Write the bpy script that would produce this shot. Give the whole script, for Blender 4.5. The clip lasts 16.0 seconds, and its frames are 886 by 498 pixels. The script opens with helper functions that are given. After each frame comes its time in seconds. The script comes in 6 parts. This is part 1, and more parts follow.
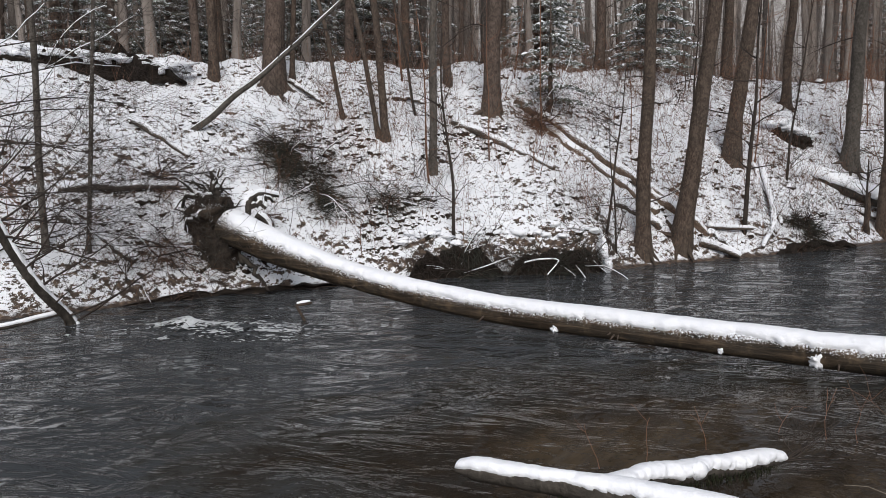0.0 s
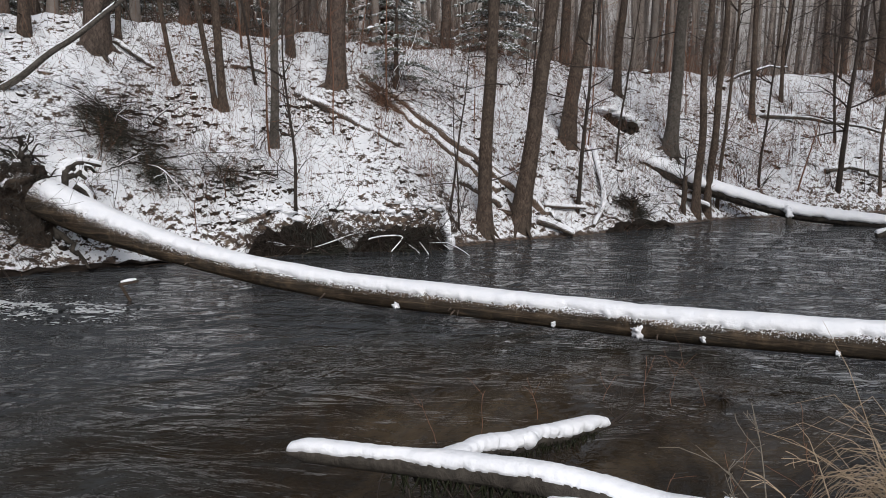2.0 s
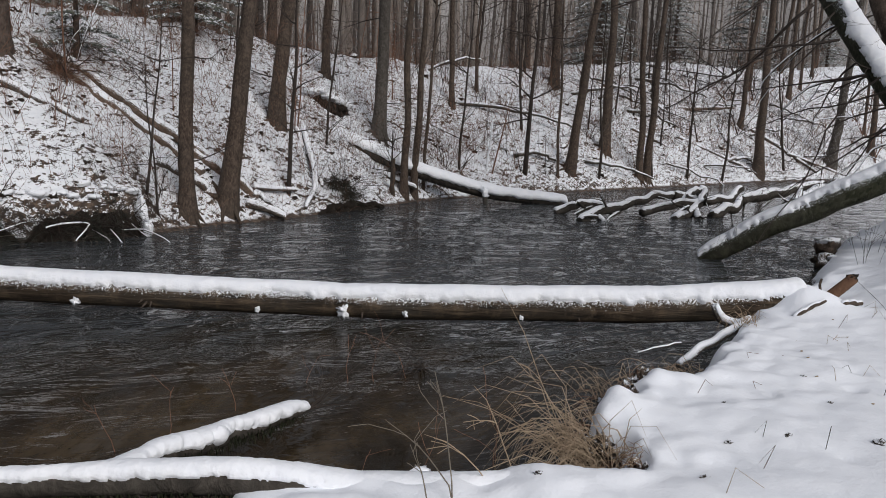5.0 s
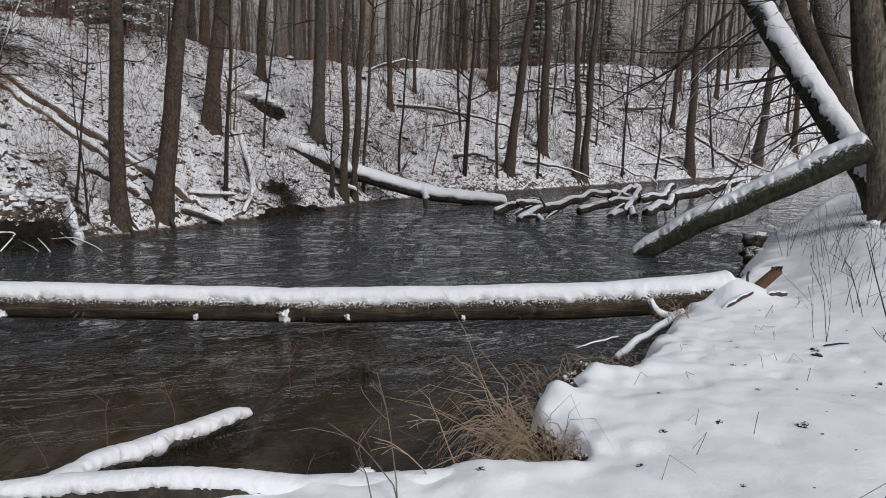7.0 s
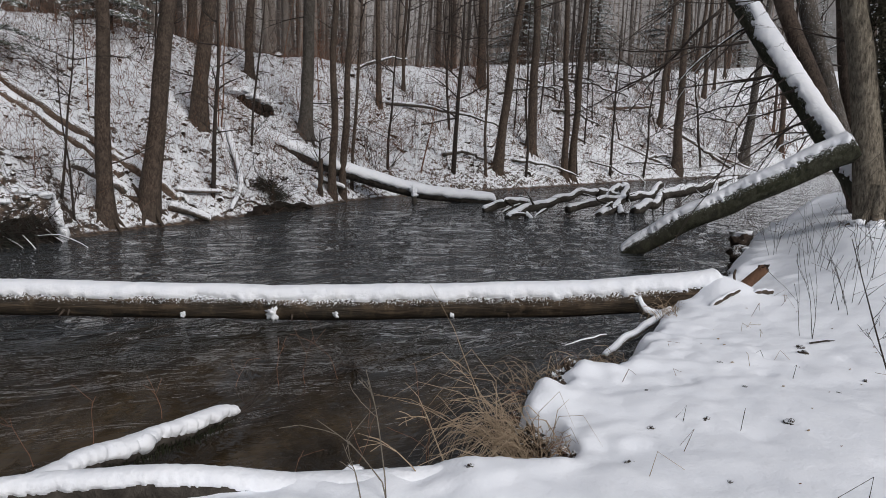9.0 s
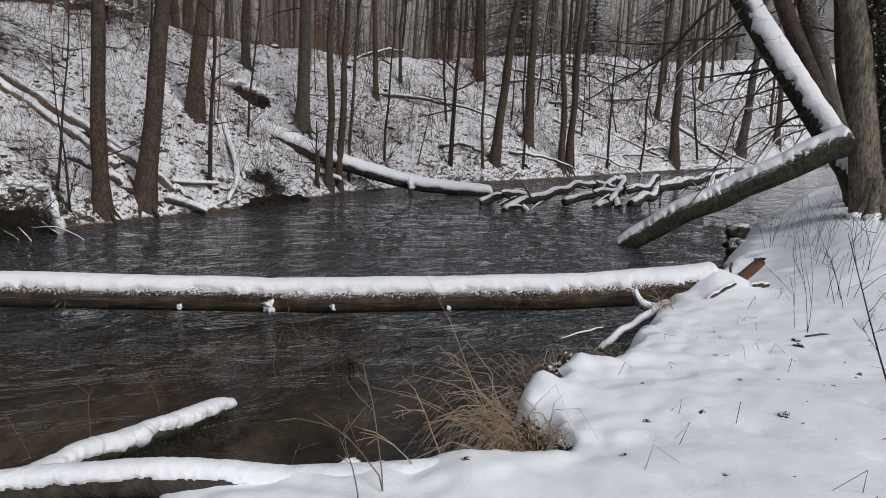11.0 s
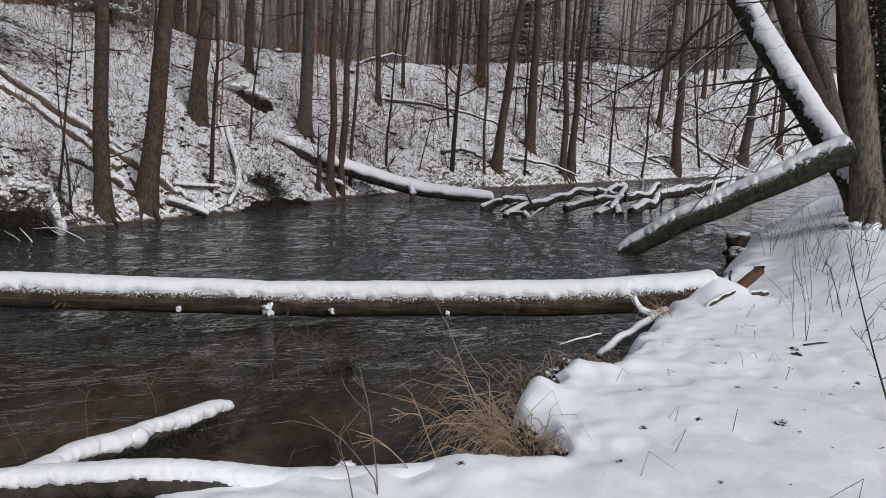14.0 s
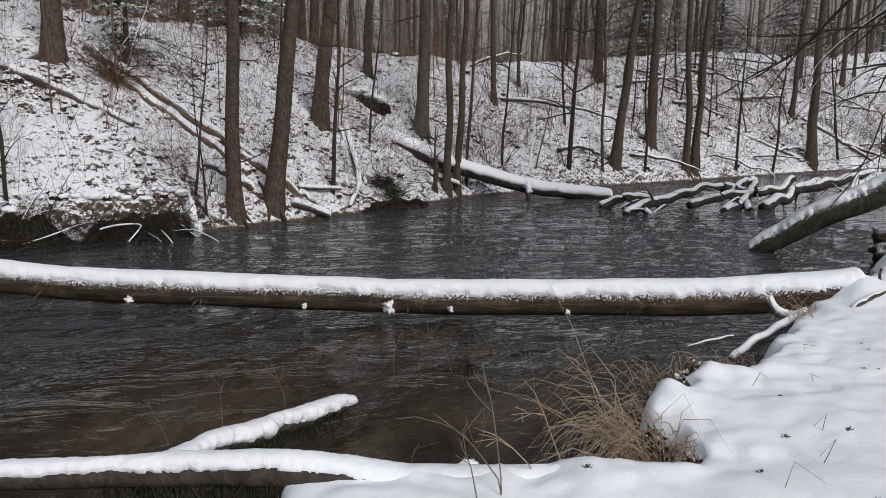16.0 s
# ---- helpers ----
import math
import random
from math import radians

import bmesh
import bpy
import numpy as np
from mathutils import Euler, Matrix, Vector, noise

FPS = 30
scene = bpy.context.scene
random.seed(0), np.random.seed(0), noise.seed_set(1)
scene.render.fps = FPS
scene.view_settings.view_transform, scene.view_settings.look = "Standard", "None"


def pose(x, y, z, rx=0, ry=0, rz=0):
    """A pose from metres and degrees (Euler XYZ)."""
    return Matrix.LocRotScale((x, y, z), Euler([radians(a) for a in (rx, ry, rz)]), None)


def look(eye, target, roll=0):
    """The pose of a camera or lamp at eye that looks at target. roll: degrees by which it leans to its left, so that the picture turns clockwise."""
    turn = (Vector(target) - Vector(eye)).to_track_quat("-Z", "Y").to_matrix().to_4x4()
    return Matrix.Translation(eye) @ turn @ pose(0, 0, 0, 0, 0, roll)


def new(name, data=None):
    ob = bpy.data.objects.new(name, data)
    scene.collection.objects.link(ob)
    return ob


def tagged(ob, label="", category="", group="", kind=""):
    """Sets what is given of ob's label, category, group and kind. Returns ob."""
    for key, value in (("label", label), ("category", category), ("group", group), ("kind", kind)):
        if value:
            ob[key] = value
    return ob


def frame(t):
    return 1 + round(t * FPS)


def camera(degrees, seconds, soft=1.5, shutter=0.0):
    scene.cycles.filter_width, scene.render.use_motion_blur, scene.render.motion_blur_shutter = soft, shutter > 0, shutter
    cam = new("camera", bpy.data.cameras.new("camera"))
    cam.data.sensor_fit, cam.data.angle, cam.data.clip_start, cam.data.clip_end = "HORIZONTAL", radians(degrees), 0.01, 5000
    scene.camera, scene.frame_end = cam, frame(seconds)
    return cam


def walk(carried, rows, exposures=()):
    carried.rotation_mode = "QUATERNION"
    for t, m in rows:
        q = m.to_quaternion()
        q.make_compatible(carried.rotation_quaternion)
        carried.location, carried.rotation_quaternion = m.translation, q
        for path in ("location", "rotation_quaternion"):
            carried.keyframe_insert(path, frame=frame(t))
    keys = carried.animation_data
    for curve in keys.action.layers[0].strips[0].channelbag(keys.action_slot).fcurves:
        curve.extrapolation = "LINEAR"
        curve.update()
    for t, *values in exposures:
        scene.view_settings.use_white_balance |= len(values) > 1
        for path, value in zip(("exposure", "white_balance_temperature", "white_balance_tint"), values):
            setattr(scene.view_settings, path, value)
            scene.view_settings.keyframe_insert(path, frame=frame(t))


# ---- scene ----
cam = camera(62.5, 16.0, soft=0.6)
# seconds, the eye, a point that it looks at, roll
PATH = [
    (0, (0.017, 0.007, 1.914), (0.004, 1.991, 1.667), -0.7),
    (0.5, (0.016, -0.003, 1.926), (0.029, 1.98, 1.668), -0.4),
    (1, (0.043, 0.041, 1.921), (0.195, 2.017, 1.649), 0.4),
    (1.5, (0.063, 0.088, 1.9), (0.349, 2.046, 1.607), 0.8),
    (2, (0.089, 0.11, 1.883), (0.488, 2.046, 1.577), 1.2),
    (2.5, (0.128, 0.142, 1.868), (0.63, 2.052, 1.551), 1.4),
    (3, (0.17, 0.181, 1.84), (0.794, 2.054, 1.518), 1.7),
    (3.5, (0.213, 0.193, 1.831), (0.971, 2.015, 1.505), 1.9),
    (4, (0.264, 0.209, 1.82), (1.163, 1.965, 1.495), 2.3),
    (4.5, (0.29, 0.213, 1.826), (1.305, 1.905, 1.502), 2.5),
    (5, (0.317, 0.217, 1.825), (1.408, 1.862, 1.502), 2.6),
    (7.5, (0.306, 0.178, 1.83), (1.541, 1.719, 1.513), 2.0),
    (8, (0.307, 0.185, 1.827), (1.553, 1.716, 1.504), 2.1),
    (8.5, (0.306, 0.188, 1.824), (1.551, 1.72, 1.502), 2.2),
    (9, (0.306, 0.186, 1.823), (1.551, 1.72, 1.507), 2.3),
    (11.5, (0.307, 0.188, 1.831), (1.559, 1.71, 1.49), 2.5),
    (12, (0.31, 0.182, 1.83), (1.568, 1.699, 1.491), 2.7),
    (12.5, (0.315, 0.165, 1.832), (1.579, 1.679, 1.497), 2.8),
    (13, (0.32, 0.155, 1.838), (1.589, 1.665, 1.507), 2.9),
    (13.5, (0.316, 0.158, 1.835), (1.595, 1.661, 1.508), 3.1),
    (14, (0.314, 0.171, 1.826), (1.562, 1.7, 1.504), 3.0),
    (14.5, (0.313, 0.191, 1.813), (1.465, 1.795, 1.496), 2.3),
    (15, (0.321, 0.218, 1.802), (1.396, 1.874, 1.483), 1.8),
    (15.5, (0.323, 0.235, 1.795), (1.337, 1.927, 1.469), 1.3),
    (16, (0.322, 0.235, 1.795), (1.31, 1.941, 1.462), 1.2),
]
walk(cam, [(t, look(eye, target, roll)) for t, eye, target, roll in PATH],
     exposures=[(0.0, 0.24), (1.5, 0.18), (3.0, 0.06), (4.0, -0.02), (5.0, -0.10), (7.5, -0.12), (13.5, -0.12), (14.5, -0.08), (16.0, -0.02)])

# ---- light: an overcast winter sky ----
world = bpy.data.worlds.new("winter_sky")
scene.world = world
world.use_nodes = True
wn = world.node_tree.nodes
sky = wn.new("ShaderNodeTexSky")
sky.sky_type, sky.sun_disc = "NISHITA", False
sky.sun_elevation, sky.sun_rotation = radians(50), radians(200)
pale = wn.new("ShaderNodeHueSaturation")
pale.inputs["Saturation"].default_value = 0.36
world.node_tree.links.new(sky.outputs[0], pale.inputs["Color"])
world.node_tree.links.new(pale.outputs[0], wn["Background"].inputs[0])
wn["Background"].inputs[1].default_value = 0.10
sun = new("sun", bpy.data.lights.new("sun", "SUN"))
sun.data.energy, sun.data.angle, sun.data.color = 2.2, radians(34), (1.0, 0.965, 0.935)
sun.matrix_world = look((0, 0, 0), (-0.1, 1.0, -0.62))


# ---- materials ----
def material(name, rough=0.7, metal=0.0, spec=0.3):
    m = bpy.data.materials.new(name)
    m.use_nodes = True
    b = m.node_tree.nodes["Principled BSDF"]
    b.inputs["Roughness"].default_value, b.inputs["Metallic"].default_value = rough, metal
    b.inputs["Specular IOR Level"].default_value = spec
    return m, m.node_tree.nodes, m.node_tree.links, b


def coords(n, l, scale=(1, 1, 1), space="Object"):
    mp = n.new("ShaderNodeMapping")
    mp.inputs["Scale"].default_value = scale
    if space == "World":
        l.new(n.new("ShaderNodeNewGeometry").outputs["Position"], mp.inputs["Vector"])
    else:
        l.new(n.new("ShaderNodeTexCoord").outputs["Object"], mp.inputs["Vector"])
    return mp.outputs[0]


def grain(n, l, vec, scale, detail=4.0, rough=0.55, bend=0.0):
    t = n.new("ShaderNodeTexNoise")
    t.inputs["Scale"].default_value, t.inputs["Detail"].default_value = scale, detail
    t.inputs["Roughness"].default_value, t.inputs["Distortion"].default_value = rough, bend
    l.new(vec, t.inputs["Vector"])
    return t.outputs["Fac"]


def ramp(n, l, fac, stops):
    r = n.new("ShaderNodeValToRGB")
    while len(r.color_ramp.elements) < len(stops):
        r.color_ramp.elements.new(0.5)
    for e, (p, c) in zip(r.color_ramp.elements, stops):
        e.position, e.color = p, (*c, 1) if len(c) == 3 else c
    l.new(fac, r.inputs["Fac"])
    return r.outputs["Color"]


def blend(n, l, fac, a, b, kind="MIX"):
    m = n.new("ShaderNodeMix")
    m.data_type, m.blend_type = "RGBA", kind
    for slot, v in ((0, fac), (6, a), (7, b)):
        if hasattr(v, "is_output"):
            l.new(v, m.inputs[slot])
        else:
            m.inputs[slot].default_value = v if slot == 0 else (*v, 1)
    return m.outputs[2]


def bump(n, l, b, fields):
    last = None
    for field, strength, depth in fields:
        k = n.new("ShaderNodeBump")
        k.inputs["Strength"].default_value, k.inputs["Distance"].default_value = strength, depth
        l.new(field, k.inputs["Height"])
        if last:
            l.new(last, k.inputs["Normal"])
        last = k.outputs[0]
    l.new(last, b.inputs["Normal"])


def sums(n, l, op, a, b):
    m = n.new("ShaderNodeMath")
    m.operation = op
    for i, v in enumerate((a, b)):
        if hasattr(v, "is_output"):
            l.new(v, m.inputs[i])
        else:
            m.inputs[i].default_value = v
    return m.outputs[0]


def snow_material():
    m, n, l, b = material("fresh_snow", 0.8, spec=0.08)
    v = coords(n, l, space="World")
    fine, soft = grain(n, l, v, 60, 3), grain(n, l, v, 6, 4)
    crumb = grain(n, l, v, 26, 5, 0.65)
    l.new(ramp(n, l, soft, [(0.25, (0.82, 0.84, 0.89)), (0.7, (0.91, 0.92, 0.95))]), b.inputs["Base Color"])
    bump(n, l, b, [(soft, 0.5, 0.05), (crumb, 0.35, 0.02), (fine, 0.3, 0.006)])
    return m


def litter_material():
    """Snow lying thinly over dead grass, leaves and soil."""
    m, n, l, b = material("snow_over_litter", 0.8, spec=0.2)
    v = coords(n, l, (1, 1, 1.5), "World")
    below = n.new("ShaderNodeVectorMath")
    below.operation = "ADD"
    below.inputs[1].default_value = (0, 0.03, 0.085)
    l.new(v, below.inputs[0])

    def heap(vec):
        a, b, c = grain(n, l, vec, 3.4, 4, 0.6, 0.2), grain(n, l, vec, 9.5, 4, 0.65, 0.4), grain(n, l, vec, 27.0, 4, 0.7, 0.5)
        return sums(n, l, "ADD", sums(n, l, "ADD", sums(n, l, "MULTIPLY", a, 0.34), sums(n, l, "MULTIPLY", b, 0.4)), sums(n, l, "MULTIPLY", c, 0.26))

    # tuft tops snowy, lower sides bare litter, with their shade put into the colour
    clump = heap(v)
    relief = sums(n, l, "SUBTRACT", clump, heap(below.outputs[0]))
    patch = grain(n, l, v, 0.5, 4, 0.6)
    tone = grain(n, l, v, 11, 4, 0.6)
    steep = n.new("ShaderNodeSeparateXYZ")
    l.new(n.new("ShaderNodeNewGeometry").outputs["Normal"], steep.inputs[0])
    cover = sums(n, l, "ADD", sums(n, l, "MULTIPLY", clump, 0.75), sums(n, l, "MULTIPLY", patch, 0.26))
    cover = sums(n, l, "ADD", cover, sums(n, l, "MULTIPLY", relief, 0.55))
    cover = sums(n, l, "ADD", cover, sums(n, l, "MULTIPLY", steep.outputs["Z"], 0.22))
    mask = ramp(n, l, cover, [(0.612, (0, 0, 0)), (0.640, (1, 1, 1))])
    axes = n.new("ShaderNodeSeparateXYZ")
    l.new(v, axes.inputs[0])
    level = sums(n, l, "ADD", axes.outputs["Z"], sums(n, l, "MULTIPLY", clump, 0.55))
    bare = ramp(n, l, level, [(0.33, (0, 0, 0)), (0.40, (1, 1, 1))])  # earth colour below a ragged height
    mask = blend(n, l, 1.0, mask, bare, "MULTIPLY")
    earth = ramp(n, l, tone, [(0.3, (0.022, 0.017, 0.014)), (0.52, (0.075, 0.055, 0.043)), (0.7, (0.18, 0.13, 0.095))])
    snow = ramp(n, l, tone, [(0.3, (0.74, 0.76, 0.80)), (0.7, (0.86, 0.87, 0.90))])
    l.new(blend(n, l, mask, earth, snow), b.inputs["Base Color"])
    bump(n, l, b, [(clump, 0.55, 0.06), (tone, 0.35, 0.02)])
    return m


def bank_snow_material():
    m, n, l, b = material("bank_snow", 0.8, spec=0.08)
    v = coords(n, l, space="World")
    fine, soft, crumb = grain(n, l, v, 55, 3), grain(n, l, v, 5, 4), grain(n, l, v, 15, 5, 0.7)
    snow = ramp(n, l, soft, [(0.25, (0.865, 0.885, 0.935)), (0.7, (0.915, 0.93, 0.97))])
    axes = n.new("ShaderNodeSeparateXYZ")
    l.new(v, axes.inputs[0])
    level = sums(n, l, "ADD", axes.outputs["Z"], sums(n, l, "MULTIPLY", crumb, 0.3))
    bare = ramp(n, l, level, [(0.25, (0, 0, 0)), (0.29, (1, 1, 1))])  # soil brown below a ragged height, snow above
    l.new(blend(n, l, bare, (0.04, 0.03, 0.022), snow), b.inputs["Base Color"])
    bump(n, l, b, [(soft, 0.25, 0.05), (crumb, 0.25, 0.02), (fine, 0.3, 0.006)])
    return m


def bark_material(name, dark, mid, light, stretch=0.18, scale=14.0, snowy=0.0, dust=0.0, turn=0.0):
    m, n, l, b = material(name, 0.85, spec=0.2)
    v = coords(n, l, (1, 1, stretch))
    if turn:
        # grain that runs along a trunk lying down
        first, second = n.new("ShaderNodeMapping"), n.new("ShaderNodeMapping")
        first.inputs["Rotation"].default_value = (0, 0, turn)
        second.inputs["Scale"].default_value = (stretch, 1, 1)
        l.new(n.new("ShaderNodeTexCoord").outputs["Object"], first.inputs["Vector"])
        l.new(first.outputs[0], second.inputs["Vector"])
        v = second.outputs[0]
    ridge = grain(n, l, v, scale, 5, 0.65, 0.4)
    w2 = coords(n, l, (1, 1, 0.5))
    stain = grain(n, l, w2, 1.6, 4)
    fine = grain(n, l, v, scale * 4, 3)
    col = ramp(n, l, ridge, [(0.32, dark), (0.52, mid), (0.7, light)])
    col = blend(n, l, ramp(n, l, stain, [(0.4, (0, 0, 0)), (0.75, (0.55, 0.55, 0.55))]), col, (0.055, 0.05, 0.042))
    lichen = grain(n, l, coords(n, l, (1, 1, 0.7)), 7.0, 6, 0.7)
    col = blend(n, l, ramp(n, l, lichen, [(0.5, (0, 0, 0)), (0.68, (0.6, 0.6, 0.6))]), col, light)
    if snowy:
        flake = grain(n, l, coords(n, l, (1, 1, 0.7)), 44, 6, 0.8)
        col = blend(n, l, ramp(n, l, flake, [(1 - snowy, (0, 0, 0)), (1 - snowy + 0.04, (1, 1, 1))]), col, (0.82, 0.84, 0.88))
    if dust:
        # grains of snow cling to the upper side
        up = n.new("ShaderNodeSeparateXYZ")
        l.new(n.new("ShaderNodeNewGeometry").outputs["Normal"], up.inputs[0])
        grit = grain(n, l, coords(n, l), 60, 6, 0.75)
        amount = sums(n, l, "ADD", sums(n, l, "MULTIPLY", up.outputs["Z"], 0.30), grit)
        col = blend(n, l, ramp(n, l, amount, [(dust, (0, 0, 0)), (dust + 0.06, (1, 1, 1))]), col, (0.82, 0.84, 0.88))
    l.new(col, b.inputs["Base Color"])
    bump(n, l, b, [(ridge, 0.9, 0.03), (fine, 0.5, 0.006)])
    return m


def plain_material(name, a, c, scale=8.0, rough=0.85, depth=0.01):
    m, n, l, b = material(name, rough, spec=0.2)
    v = coords(n, l, space="World")
    f = grain(n, l, v, scale, 5, 0.65)
    g = grain(n, l, v, scale * 6, 3)
    l.new(blend(n, l, g, ramp(n, l, f, [(0.3, a), (0.7, c)]), a), b.inputs["Base Color"])
    bump(n, l, b, [(f, 0.7, depth), (g, 0.5, depth * 0.3)])
    return m


def water_material():
    m, n, l, b = material("river_water", 0.035, spec=0.5)
    b.inputs["IOR"].default_value = 1.333
    v = coords(n, l, space="World")
    turn = n.new("ShaderNodeMapping")
    turn.inputs["Rotation"].default_value = (0, 0, radians(-30))
    cross, crossv = n.new("ShaderNodeMapping"), n.new("ShaderNodeMapping")
    cross.inputs["Rotation"].default_value, crossv.inputs["Scale"].default_value = (0, 0, radians(14)), (0.34, 1.0, 1.0)
    l.new(v, cross.inputs["Vector"])
    l.new(cross.outputs[0], crossv.inputs["Vector"])
    cv = crossv.outputs[0]
    l.new(v, turn.inputs["Vector"])
    longv = n.new("ShaderNodeMapping")
    longv.inputs["Scale"].default_value = (0.5, 1.0, 1.0)
    l.new(turn.outputs[0], longv.inputs["Vector"])
    lv = longv.outputs[0]
    swell, ripple, fine = grain(n, l, lv, 1.2, 3, 0.5, 0.8), grain(n, l, cv, 3.6, 4, 0.55, 1.1), grain(n, l, cv, 12, 3, 0.55, 0.8)
    bed = grain(n, l, lv, 1.3, 7, 0.72, 0.6)
    # a sandy bar lies in the shallows off the near bank; the channel is deep
    bar, off = n.new("ShaderNodeMapping"), n.new("ShaderNodeVectorMath")
    bar.inputs["Location"].default_value, bar.inputs["Scale"].default_value = (-0.42, -1.55, 0), (0.26, 0.36, 0)
    off.operation = "LENGTH"
    l.new(v, bar.inputs["Vector"])
    l.new(bar.outputs[0], off.inputs[0])
    shallow = sums(n, l, "SUBTRACT", 1.0, off.outputs["Value"])
    tint = sums(n, l, "ADD", shallow, sums(n, l, "MULTIPLY", sums(n, l, "SUBTRACT", bed, 0.5), 2.2))
    l.new(ramp(n, l, tint, [(0.0, (0.040, 0.043, 0.046)), (0.25, (0.032, 0.031, 0.028)), (0.5, (0.021, 0.016, 0.011)), (0.72, (0.036, 0.026, 0.016)), (1.0, (0.072, 0.052, 0.031))]), b.inputs["Base Color"])
    bump(n, l, b, [(swell, 0.8, 0.24), (ripple, 0.9, 0.13), (fine, 0.6, 0.013)])
    # the shallows run calmer than the channel
    calm = ramp(n, l, sums(n, l, "ADD", shallow, 0.0), [(0.0, (0.8, 0.8, 0.8)), (0.6, (0.15, 0.15, 0.15))])
    for k in n:
        if k.bl_idname == "ShaderNodeBump":
            l.new(calm, k.inputs["Strength"])
    return m


def needle_material():
    m, n, l, b = material("snow_dusted_needles", 0.8, spec=0.15)
    v = coords(n, l, space="World")
    tone, dust = grain(n, l, v, 5, 4), grain(n, l, v, 14, 6, 0.75)
    green = ramp(n, l, tone, [(0.3, (0.055, 0.065, 0.052)), (0.7, (0.15, 0.155, 0.125))])
    l.new(blend(n, l, ramp(n, l, dust, [(0.51, (0, 0, 0)), (0.57, (1, 1, 1))]), green, (0.7, 0.72, 0.76)), b.inputs["Base Color"])
    return m


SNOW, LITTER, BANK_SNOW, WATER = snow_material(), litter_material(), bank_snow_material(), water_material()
def hazed_bark_material():
    m, n, l, b = material("hazed_trunk_bark", 0.9, spec=0.15)
    ridge = grain(n, l, coords(n, l, (1, 1, 0.2), "World"), 9, 5, 0.65)
    # bark greys lightened: distance haze and missing forest light put into the colour
    col = ramp(n, l, ridge, [(0.3, (0.125, 0.11, 0.098)), (0.7, (0.275, 0.245, 0.222))])
    each = ramp(n, l, n.new("ShaderNodeNewGeometry").outputs["Random Per Island"], [(0.0, (0.34, 0.33, 0.33)), (0.5, (0.85, 0.83, 0.82)), (1.0, (1.5, 1.43, 1.38))])
    l.new(blend(n, l, 1.0, col, each, "MULTIPLY"), b.inputs["Base Color"])
    bump(n, l, b, [(ridge, 0.8, 0.03)])
    return m


BARK = bark_material("alder_bark", (0.030, 0.021, 0.016), (0.078, 0.056, 0.043), (0.145, 0.110, 0.087), 0.5, 34)
PINE_BARK = bark_material("spruce_bark", (0.034, 0.024, 0.019), (0.088, 0.064, 0.052), (0.155, 0.120, 0.099), 0.5, 28)
PALE_BARK = bark_material("grey_bark", (0.05, 0.043, 0.037), (0.10, 0.087, 0.075), (0.165, 0.147, 0.128), 0.65, 26)
IVY_BARK = bark_material("snow_flecked_bark", (0.03, 0.026, 0.022), (0.08, 0.068, 0.058), (0.15, 0.13, 0.112), 0.5, 22, 0.41)
WET_BARK = bark_material("wet_dark_bark", (0.016, 0.014, 0.012), (0.045, 0.038, 0.032), (0.09, 0.078, 0.066), 0.8, 12)
LOG_BARK = bark_material("snow_dusted_log_bark", (0.022, 0.02, 0.016), (0.06, 0.052, 0.042), (0.115, 0.10, 0.085), 0.8, 12, 0, 0.60)
HAZED_BARK = hazed_bark_material()
RUGGED_BARK = bark_material("furrowed_bark", (0.04, 0.034, 0.025), (0.18, 0.152, 0.115), (0.33, 0.29, 0.225), 0.28, 30)
IVY_LEAF = plain_material("ivy_leaf", (0.035, 0.034, 0.021), (0.12, 0.10, 0.064), 40)
MOSSY_BARK = bark_material("mossy_bark", (0.012, 0.013, 0.008), (0.034, 0.036, 0.02), (0.075, 0.072, 0.05), 0.8, 14, 0, 0.66)
ROOT_SOIL = bark_material("torn_root_soil", (0.012, 0.009, 0.007), (0.045, 0.032, 0.024), (0.10, 0.073, 0.055), 0.6, 18, 0, 0.72)
WET_WOOD = bark_material("wet_log_wood", (0.010, 0.008, 0.006), (0.048, 0.034, 0.022), (0.14, 0.10, 0.066), 0.10, 20, 0, 0.64, radians(33.7))
DEAD_WOOD = bark_material("old_log_wood", (0.028, 0.022, 0.018), (0.075, 0.06, 0.05), (0.14, 0.118, 0.10), 0.4, 18, 0, 0.60, radians(25))
OLD_WOOD = bark_material("weathered_brown_wood", (0.05, 0.034, 0.025), (0.14, 0.098, 0.072), (0.24, 0.18, 0.14), 0.3, 16, 0, 0.66, radians(-30))
TWIG = plain_material("twig_bark", (0.028, 0.022, 0.019), (0.09, 0.07, 0.058), 5)
RED_TWIG = plain_material("reddish_twig", (0.12, 0.062, 0.040), (0.30, 0.168, 0.114), 5)
# lighter copy of the twig colour, making up for dim forest light
FOREST_TWIG = plain_material("forest_twig", (0.085, 0.066, 0.056), (0.20, 0.162, 0.14), 5)
STRAW = plain_material("dry_grass", (0.29, 0.21, 0.14), (0.56, 0.45, 0.33), 9)
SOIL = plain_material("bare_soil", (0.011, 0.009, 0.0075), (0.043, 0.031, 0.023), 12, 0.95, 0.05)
NEEDLE = needle_material()
STUB_WOOD = plain_material("split_orange_wood", (0.09, 0.046, 0.028), (0.22, 0.125, 0.075), 18, 0.8, 0.02)
MOSS = plain_material("wet_moss", (0.012, 0.014, 0.008), (0.045, 0.05, 0.022), 30)
FOAM = plain_material("river_foam", (0.42, 0.44, 0.45), (0.72, 0.74, 0.75), 20, 0.5, 0.03)


